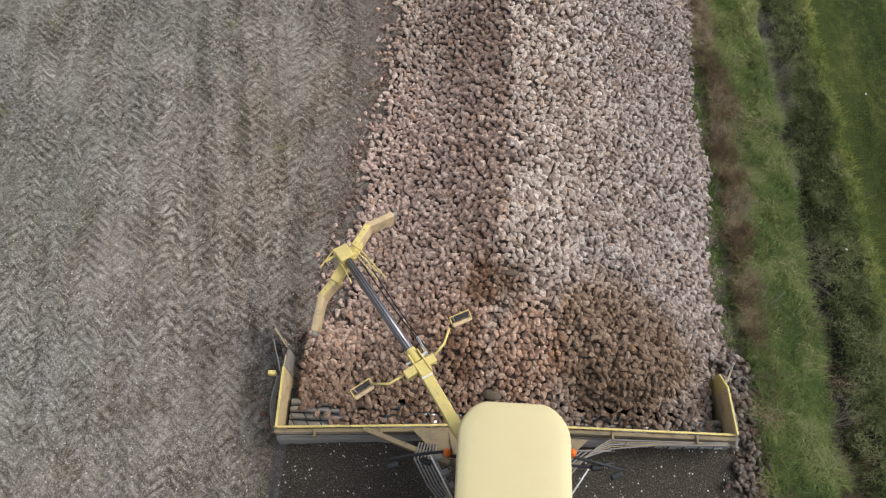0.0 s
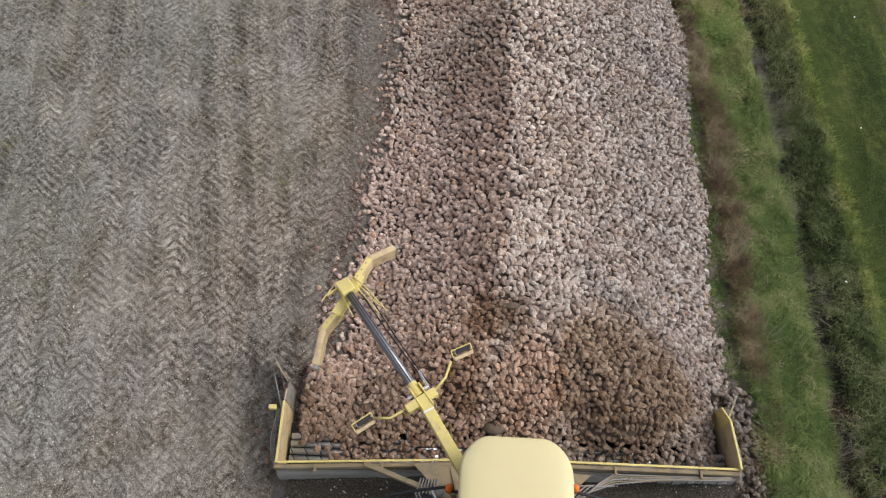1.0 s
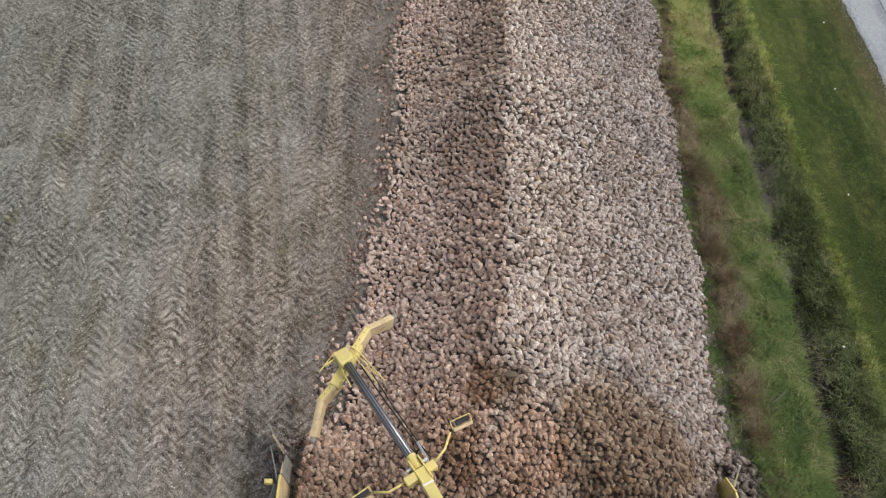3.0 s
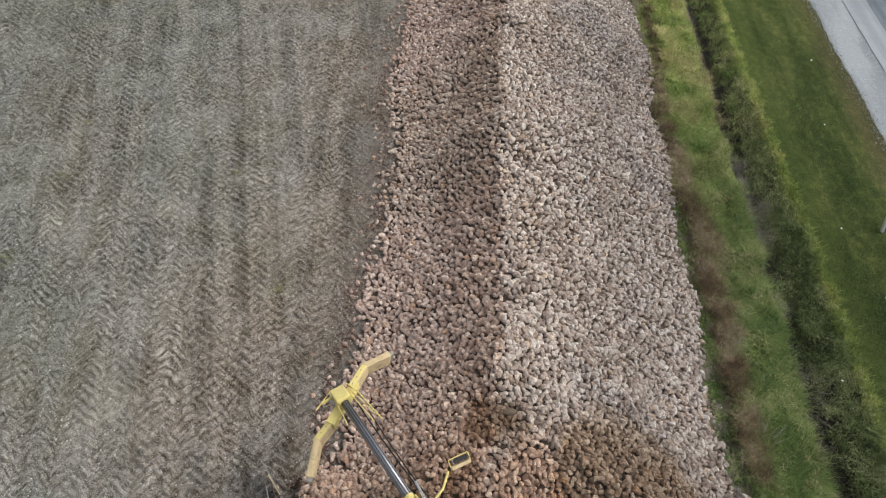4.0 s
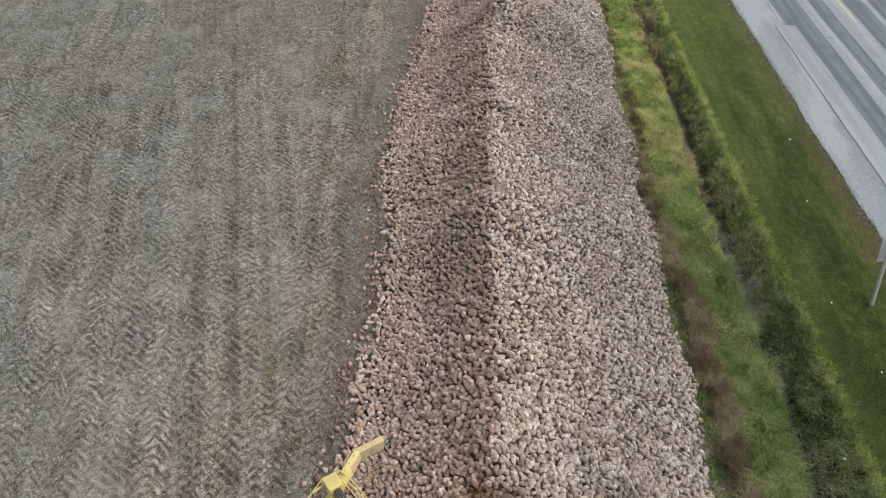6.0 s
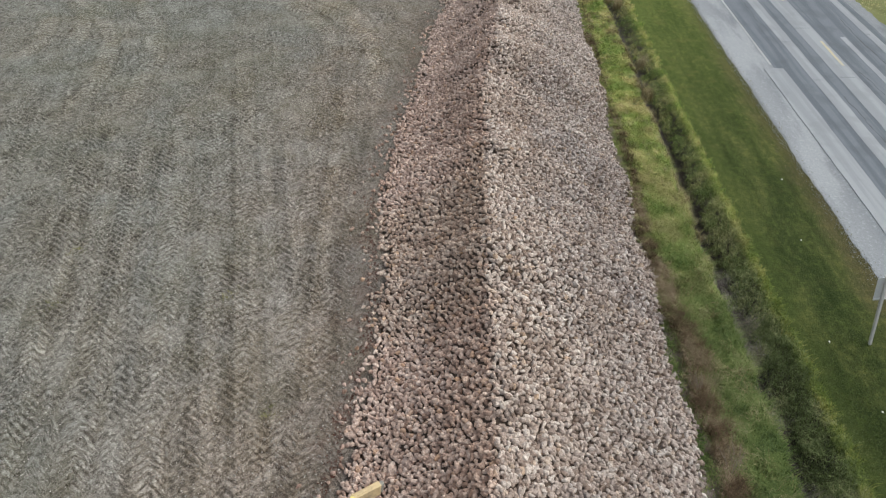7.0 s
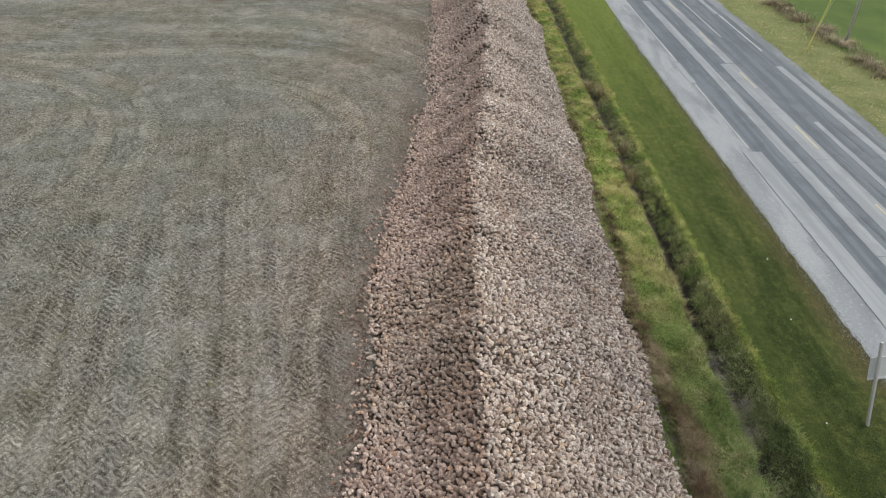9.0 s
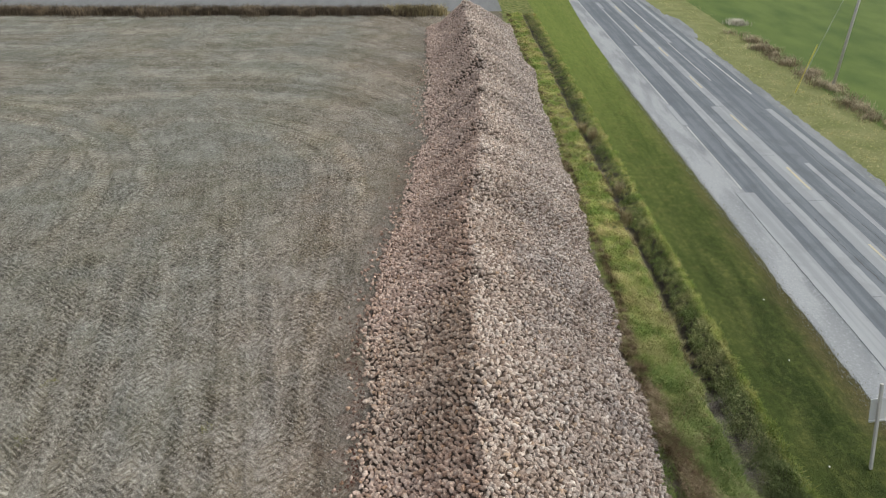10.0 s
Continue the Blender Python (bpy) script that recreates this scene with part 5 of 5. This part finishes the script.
    # mirrors on the boom
    for pts, mid, ang in ((((-0.82, 3.48, 3.0), (-1.1, 3.3, 2.96), (-1.42, 3.3, 2.88)), (-1.6, 3.22, 2.85), 38),
                          (((-0.36, 3.82, 3.0), (-0.16, 4.12, 2.95), (-0.08, 4.46, 2.88)), (0.12, 4.7, 2.85), 28)):
        p("mirror_arm", pipe(pts, 0.024, 10), YELLOW, loader, "bent yellow mirror arm", True)
        turn = Matrix.Rotation(radians(ang), 3, "Z") @ Matrix.Rotation(radians(28), 3, "X")
        frame_bm = bmesh.new()
        w, h, t = 0.4, 0.16, 0.02
        for size, at in (((w, t, t), (0, h / 2, 0)), ((w, t, t), (0, -h / 2, 0)), ((t, h, t), (-w / 2, 0, 0)), ((t, h, t), (w / 2, 0, 0))):
            add_box(frame_bm, size, Vector(mid) + turn @ Vector(at), turn, 0.006)
        fr = p("mirror_frame", frame_bm, YELLOW, loader, "open yellow tube mirror frame")
        p("mirror_glass", box((w - 0.1, h - 0.09, 0.02), Vector(mid) + turn @ Vector((0.02, 0, -0.06)), turn, 0.004), MIRROR, fr)
        p("mirror_back", box((w - 0.12, h - 0.08, 0.03), Vector(mid) + turn @ Vector((0.03, 0.01, -0.03)), turn, 0.008), BLACK, fr)
        p("mirror_shell", box((w, 0.07, 0.14), Vector(mid) + turn @ Vector((0.0, -h / 2 - 0.01, -0.03)), turn, 0.015), WORN, fr, "worn pale yellow mirror shell")


build_loader()


# ---- grass, weeds and clods ----
def blades(name, feet, height, width, lean, mat, rng, label, category, bend=0.5):
    """Many bent blades, each of a foot, a middle and a tip. feet: x, y, z and the clump's heading."""
    at, n = feet[:, :3], len(feet)
    a = feet[:, 3] + rng.randn(n) * 0.9
    d = np.stack([np.cos(a), np.sin(a), 0 * a], 1)
    s = np.stack([-np.sin(a), np.cos(a), 0 * a], 1) * (width * (0.6 + 0.8 * rng.rand(n)))[:, None]
    l = (lean * (0.3 + 1.2 * rng.rand(n)))[:, None]
    h = (height * (0.55 + 0.8 * rng.rand(n)))[:, None]
    z = np.array([[0, 0, 1.0]])
    mid = at + h * (0.62 * z + bend * 0.5 * l * d)
    tip = at + h * (0.95 * z + (bend * 0.5 + 0.85) * l * d)
    co = np.stack([at - s, at + s, mid - 0.75 * s, mid + 0.75 * s, tip], 1).reshape(-1, 3)
    f = np.array([(0, 1, 3), (0, 3, 2), (2, 3, 4)])[None] + (np.arange(n) * 5)[:, None, None]
    return tagged(sheet(name, co, f.reshape(-1, 3), mat), label, category, kind="stuff")


def tufted(n, x0, x1, y0, y1, rng, clump=14, spread=0.11, wander=0.0):
    """Feet of blades that stand in clumps, each clump with a heading of its own."""
    k = max(1, n // clump)
    cy = y0 + (y1 - y0) * rng.rand(k)
    cx = x0 + (x1 - x0) * rng.rand(k) + wander * (wave_noise(cy, cy * 0, 3.1, 81) + 0.6 * wave_noise(cy, cy * 0, 1.1, 82) - 0.8)
    turn = rng.rand(k) * 2 * np.pi
    who = rng.randint(0, k, n)
    x, y = cx[who] + rng.randn(n) * spread, cy[who] + rng.randn(n) * spread
    return np.stack([x, y, ground_height(x, y) - 0.02, turn[who]], 1)


def plants():
    rng = np.random.RandomState(8)
    cat = lambda *a: np.concatenate(a)
    def grow(name, feet, tall, wide, lean, mat, label, kind, bend=0.5, rough=0.5):
        tall = tall * (1 - rough + 1.2 * rough * (0.6 * wave_noise(feet[:, 0], feet[:, 1], 0.83, 71) + 0.6 * wave_noise(feet[:, 1], feet[:, 0], 0.31, 74)))
        tall = tall * (1 - 0.52 * smooth(feet[:, 1], 12, 28))
        wide = wide * np.where(feet[:, 1] > 30, 1.8, 1.0)
        blades(name, feet, tall, wide, lean + 0 * tall, mat, rng, label, kind, bend)

    grow("tall_grass", cat(tufted(3500, 6.5, 7.1, 8, 20, rng, 30, 0.09, 0.3), tufted(6000, 6.6, 7.1, 0, 8, rng, 22, 0.1), tufted(30000, 6.95, 8.2, 0, 13, rng, 30, 0.1, 0.45), tufted(31000, 7.05, 8.4, 13, 30, rng, 30, 0.1, 0.4), tufted(1800, 8.2, 8.5, 0, 14, rng, 40, 0.08, 0.2), tufted(26000, 7.3, 8.5, 30, 70, rng, 14, 0.15)), 0.27, 0.0075, 1.0, GREEN, "lush green tufted grass along the ditch", "grass")
    grow("bank_grass", cat(tufted(26000, 8.85, 9.8, 0, 14, rng, 26, 0.08, 0.3), tufted(20000, 9.0, 9.75, 13, 30, rng, 26, 0.08, 0.15), tufted(14000, 8.95, 9.75, 30, 70, rng, 12, 0.12)), 0.22, 0.006, 0.9, BANK, "dark green grass on the shaded ditch bank", "grass")
    grow("rim_grass", cat(tufted(13000, 9.74, 9.96, 0, 30, rng, 14, 0.06), tufted(9000, 9.7, 10.0, 30, 70, rng, 10, 0.08)), 0.2, 0.0065, 0.9, RIM, "yellow-green uncut grass at the lawn's rim", "grass", 0.5, 0.3)
    grow("dry_weeds", cat(tufted(12500, 6.52, 7.05, 9, 16, rng, 45, 0.1, 0.45), tufted(4500, 6.45, 6.85, 15.5, 20, rng, 40, 0.08, 0.2), tufted(5000, 6.5, 6.85, 5.5, 9, rng, 45, 0.1, 0.35), tufted(1800, 6.45, 7.1, 0.5, 5, rng, 40, 0.08, 0.3), tufted(5000, 6.75, 7.1, 20, 34, rng, 30, 0.1, 0.3), tufted(4000, 7.1, 7.45, 34, 70, rng, 20, 0.12),
                          tufted(1500, 8.3, 9.0, 1, 6.5, rng, 60, 0.14)), 0.36, 0.004, 0.8, DRY, "dead brown weeds beside the beet heap", "weeds", 0.3)
    grow("straw_grass", cat(tufted(3500, 8.4, 8.62, 14, 70, rng, 60, 0.1, 0.3), tufted(2600, 8.45, 8.75, 18, 33, rng, 130, 0.13, 0.2), tufted(1200, 7.1, 8.1, 5, 16, rng, 30, 0.1), tufted(5000, 7.2, 8.4, 16, 68, rng, 40, 0.15)), 0.33, 0.006, 0.7, STRAW, "pale straw-coloured dry grass tufts at the ditch", "grass", 0.3)
    for x, y in ((8.82, 38.68), (9.12, 37.76), (8.97, 30.9), (8.84, 28.0)):
        feet = tufted(170, x - 0.12, x + 0.12, y - 0.5, y + 0.5, rng, 90, 0.12)
        blades("straw_plume", feet, 0.62 + 0 * feet[:, 0], 0.008 + 0 * feet[:, 0], 0.5 + 0 * feet[:, 0], STRAW, rng, "tall pale dry grass plume standing at the ditch", "grass", 0.3)
    grow("dead_stems", cat(tufted(2400, 8.3, 8.9, 1, 12, rng, 50, 0.13, 0.1), tufted(3200, 8.45, 9.1, 12, 16, rng, 50, 0.14, 0.1), tufted(1200, 8.65, 8.95, 16, 45, rng, 40, 0.12, 0.1)), 0.24, 0.0035, 1.2, GREYDRY, "dark dead stems hanging into the ditch", "weeds", 0.3)
    grow("weed_seedlings", tufted(5000, 6.05, 6.45, 5.5, 16, rng, 25, 0.08), 0.09, 0.013, 1.2, GREEN, "small green weeds at the foot of the heap", "weeds")
    # small weeds that survived in the stubble
    for x, y in ((-6.78, 14.8), (-4.66, 10.3), (-12.5, 11.0), (-12.4, 16.7), (-12.2, 14.3)):
        feet = tufted(70, x - 0.2, x + 0.2, y - 0.3, y + 0.3, rng, 12, 0.06)
        blades("field_weed", feet, 0.07 + 0 * feet[:, 0], 0.008 + 0 * feet[:, 0], 1.3 + 0 * feet[:, 0], OLIVEWEED, rng, "small olive-green weeds growing in the tracked soil", "weeds")
    # lawn
    n = 20000
    x, y = 10.0 + 3.4 * rng.rand(n), 1 + 13 * rng.beta(1, 1.5, n)
    feet = np.stack([x, y, ground_height(x, y) - 0.01, rng.rand(n) * 6.3], 1)
    blades("lawn_blades", feet, 0.06 + 0 * x, 0.007 + 0 * x, 1.0 + 0 * x, SHORT, rng, "short mown green lawn grass", "lawn")
    # far side of the road
    feet = np.concatenate([tuft_spots(2600, 12.8, 13.5, 4, 26, rng), tuft_spots(1500, 13.0, 13.55, 26, 48, rng), tuft_spots(500, 13.4, 13.75, 6, 40, rng)])
    blades("verge_tufts", feet, 0.055 + 0 * feet[:, 0], 0.006 + 0 * feet[:, 0], 1.2 + 0 * feet[:, 0], TUFT, rng, "ragged grass tufts creeping onto the gravel", "grass")
    feet = cat(tufted(3500, 22.9, 27.2, 28, 60, rng, 8, 0.3), tufted(1500, 24.0, 27.2, 60, 90, rng, 8, 0.3))
    feet[:, 2] = 0
    blades("roadside_grass", feet, 0.06 + 0 * feet[:, 0], 0.02 + 0 * feet[:, 0], 2.4 + 0 * feet[:, 0], OLIVE, rng, "yellowing uncut grass on the far verge", "grass")
    feet = cat(tufted(2600, 26.9, 28.1, 34, 62, rng, 60, 0.3), tufted(1800, 27.0, 28.0, 38, 52, rng, 150, 0.4), tufted(1500, 26.3, 27.7, 52, 62, rng, 90, 0.35))
    feet[:, 2] = 0
    blades("dry_shrubs", feet, 0.36 + 0 * feet[:, 0], 0.012 + 0 * feet[:, 0], 0.95 + 0 * feet[:, 0], BRUSH, rng, "grey-brown dry brush along the far field edge", "brush", 0.3)
    feet = cat(tufted(500, 27.8, 29.0, 64.8, 66.2, rng, 30, 0.25))
    feet[:, 2] = 0
    blades("pale_reeds", feet, 0.38 + 0 * feet[:, 0], 0.02 + 0 * feet[:, 0], 0.9 + 0 * feet[:, 0], REED, rng, "bleached pale reeds at the field entrance", "reeds", 0.3)
    # the field's far edge
    feet = cat(tufted(34000, -70, 0, 69.3, 70.7, rng, 30, 0.35), tufted(9000, -60, -2, 69.0, 70.6, rng, 300, 0.7))
    feet[:, 2] = 0
    blades("field_edge_weeds", feet, 0.68 + 0 * feet[:, 0], 0.016 + 0 * feet[:, 0], 0.5 + 0 * feet[:, 0], DARKDRY, rng, "dark brown weeds along the field's far edge", "weeds", 0.3)
    feet = cat(tufted(1900, -4.6, 0.8, 69.0, 70.4, rng, 40, 0.3))
    feet[:, 2] = 0
    blades("tall_straw", feet, 0.8 + 0 * feet[:, 0], 0.025 + 0 * feet[:, 0], 0.5 + 0 * feet[:, 0], STRAW, rng, "pale yellow straw at the field's far corner", "grass", 0.3)
    # bare twigs in the ditch
    for x, y, a in ((8.38, 8.3, -55), (8.5, 8.0, -40), (8.45, 7.6, -70), (8.1, 3.8, 25), (6.58, 10.9, 95), (6.7, 8.6, 45), (6.9, 6.4, 30), (8.6, 14.0, -20), (8.75, 13.6, 30), (8.6, 13.2, -60), (8.85, 12.6, 100), (6.1, 5.4, 80)):
        z0 = float(ground_height(np.array([x]), np.array([y]))[0])
        stalk = tagged(new("dead_stalk"), "bare pale forked dead stalk in the ditch grass", "dead plant", "dead stalks")
        stalk.location = (x, y, z0)
        foot = Vector((0, 0, -0.02))
        for k in range(7):
            b = radians(a + rng.randn() * 30)
            l = 0.35 + 0.5 * rng.rand()
            mid = foot + Vector((math.cos(b) * l * 0.5, math.sin(b) * l * 0.5, 0.2 + 0.25 * rng.rand()))
            tip = mid + Vector((math.cos(b + 0.4) * l * 0.5, math.sin(b + 0.4) * l * 0.5, 0.1 + 0.15 * rng.rand()))
            stem = part("stem", pipe([foot, mid, tip], 0.004, 5), TWIG, stalk)
            part("side_twig", rod(mid, mid.lerp(tip, 0.6) + Vector((0.12 * rng.randn(), 0.12 * rng.randn(), 0.08)), 0.004, 4, 0.002), TWIG, stem)
    # clods and crumbs of soil on the field
    n = 22000
    x, y = -14 + 11.2 * rng.rand(n), 0.8 + 33 * rng.rand(n) ** 1.2
    x = np.where(y < 3.6, np.minimum(x, -3.8 - 0.3 * rng.rand(n)), x)
    sz = 0.009 + 0.036 * rng.rand(n) ** 3.5
    at = np.stack([x, y, ground_height(x, y) + sz * 0.35], 1)
    octa = np.array([(1, 0, 0), (-1, 0, 0), (0, 1, 0), (0, -1, 0), (0, 0, 1), (0, 0, -1)], float)
    tri = np.array([(0, 2, 4), (2, 1, 4), (1, 3, 4), (3, 0, 4), (2, 0, 5), (1, 2, 5), (3, 1, 5), (0, 3, 5)])
    co = np.einsum("nij,kj->nki", turns(n, rng, 1.0), octa) * sz[:, None, None] * (0.7 + 0.6 * rng.rand(n, 6, 1)) + at[:, None]
    tagged(sheet("soil_clods", co.reshape(-1, 3), (tri[None] + (np.arange(n) * 6)[:, None, None]).reshape(-1, 3), CLOD), "crumbly grey-brown clods on the harvested field", "clods", kind="stuff")
    n = 6400
    x, y = np.concatenate([13.15 + 0.5 * rng.beta(2.5, 1.5, n - n // 8), 13.6 + 1.5 * rng.rand(n // 8)]), 9 + 44 * rng.rand(n)
    sz = 0.008 + 0.014 * rng.rand(n) ** 2
    at = np.stack([x, y, 0.006 + 0.023 * np.maximum(x - 13.5, 0) + sz * 0.2], 1)
    co = np.einsum("nij,kj->nki", turns(n, rng, 1.0), octa) * sz[:, None, None] + at[:, None]
    tagged(sheet("shoulder_stones", co.reshape(-1, 3), (tri[None] + (np.arange(n) * 6)[:, None, None]).reshape(-1, 3), GRAVEL), "loose pale stones on the gravel shoulder", "stones", kind="stuff")


plants()


# ---- posts and poles ----
def sign_post():
    sign = tagged(new("road_sign"), "leaning grey wooden post with a dull sign panel seen from behind", "sign")
    sign.location = (12.03, 12.94, 0)
    lean = Matrix.Rotation(radians(-8), 4, "X") @ Matrix.Rotation(radians(-8), 4, "Y")
    bm = box((0.075, 0.075, 2.9), (0, 0, 1.4), None, 0.01)
    bm.transform(lean)
    part("post", bm, WOOD, sign)
    bm = box((0.62, 0.015, 0.75), (0.12, 0.07, 1.95), None, 0.004)
    bm.transform(lean)
    part("sign_panel", bm, SIGNBACK, sign)
    bm = box((0.62, 0.04, 0.05), (0.12, 0.05, 1.62), None, 0.004)
    bm.transform(lean)
    part("panel_rail", bm, SIGNBACK, sign)


sign_post()


def utility_pole():
    pole = tagged(new("utility_pole"), "weathered grey wooden utility pole at the field edge", "pole")
    pole.location = (27.97, 46.6, 0)
    part("shaft", rod((0, 0, -0.1), (0, 0, 10.5), 0.105, 14, 0.075), POLEWOOD, pole, "", True)
    bm = rod((-3.19, -1.18, 0), (-2.35, -0.75, 3.15), 0.032, 10)
    guy = tagged(new("guy_wire"), "slanting guy wire with a yellow plastic guard", "guy wire")
    guy.location = (27.97, 46.6, 0)
    part("guard", bm, GUARD, guy, "yellow plastic guard")
    part("wire", rod((-3.19, -1.18, 0), (0, 0.05, 10.2), 0.008, 6), STEEL, guy)


utility_pole()
for x, y in ((10.9, 13.0), (11.3, 10.6), (11.8, 17.5), (9.35, 8.1), (12.4, 21.0)):
    bm = box((0.055, 0.04, 0.02), (0, 0, 0.03), Matrix.Rotation(x * 3, 3, "Z"), 0.01)
    ob = tagged(part("litter", bm, LITTER), "crumpled white scrap of litter in the grass", "litter", "litter in the verge")
    ob.location = (x, y, 0.0)
for x, y, r in ((0.87, 3.78, 0.15), (1.15, 6.1, 0.12)):
    bm = bmesh.new()
    bmesh.ops.create_icosphere(bm, subdivisions=3, radius=r)
    for v in bm.verts:
        k = 1 + 0.35 * noise.noise(v.co * 9 + Vector((x * 7, y * 3, 0)))
        v.co = Vector((v.co.x * k * 1.25, v.co.y * k * 0.8, v.co.z * k * 0.5))
    ob = tagged(part("soil_lump", bm, MUDLUMP, None, "", True), "dark brown lump of soil lying on the beets", "soil lump", "soil lumps on the heap")
    ob.location = (x, y, float(pile_height(np.array([x]), np.array([y]))[0]) + 0.04)
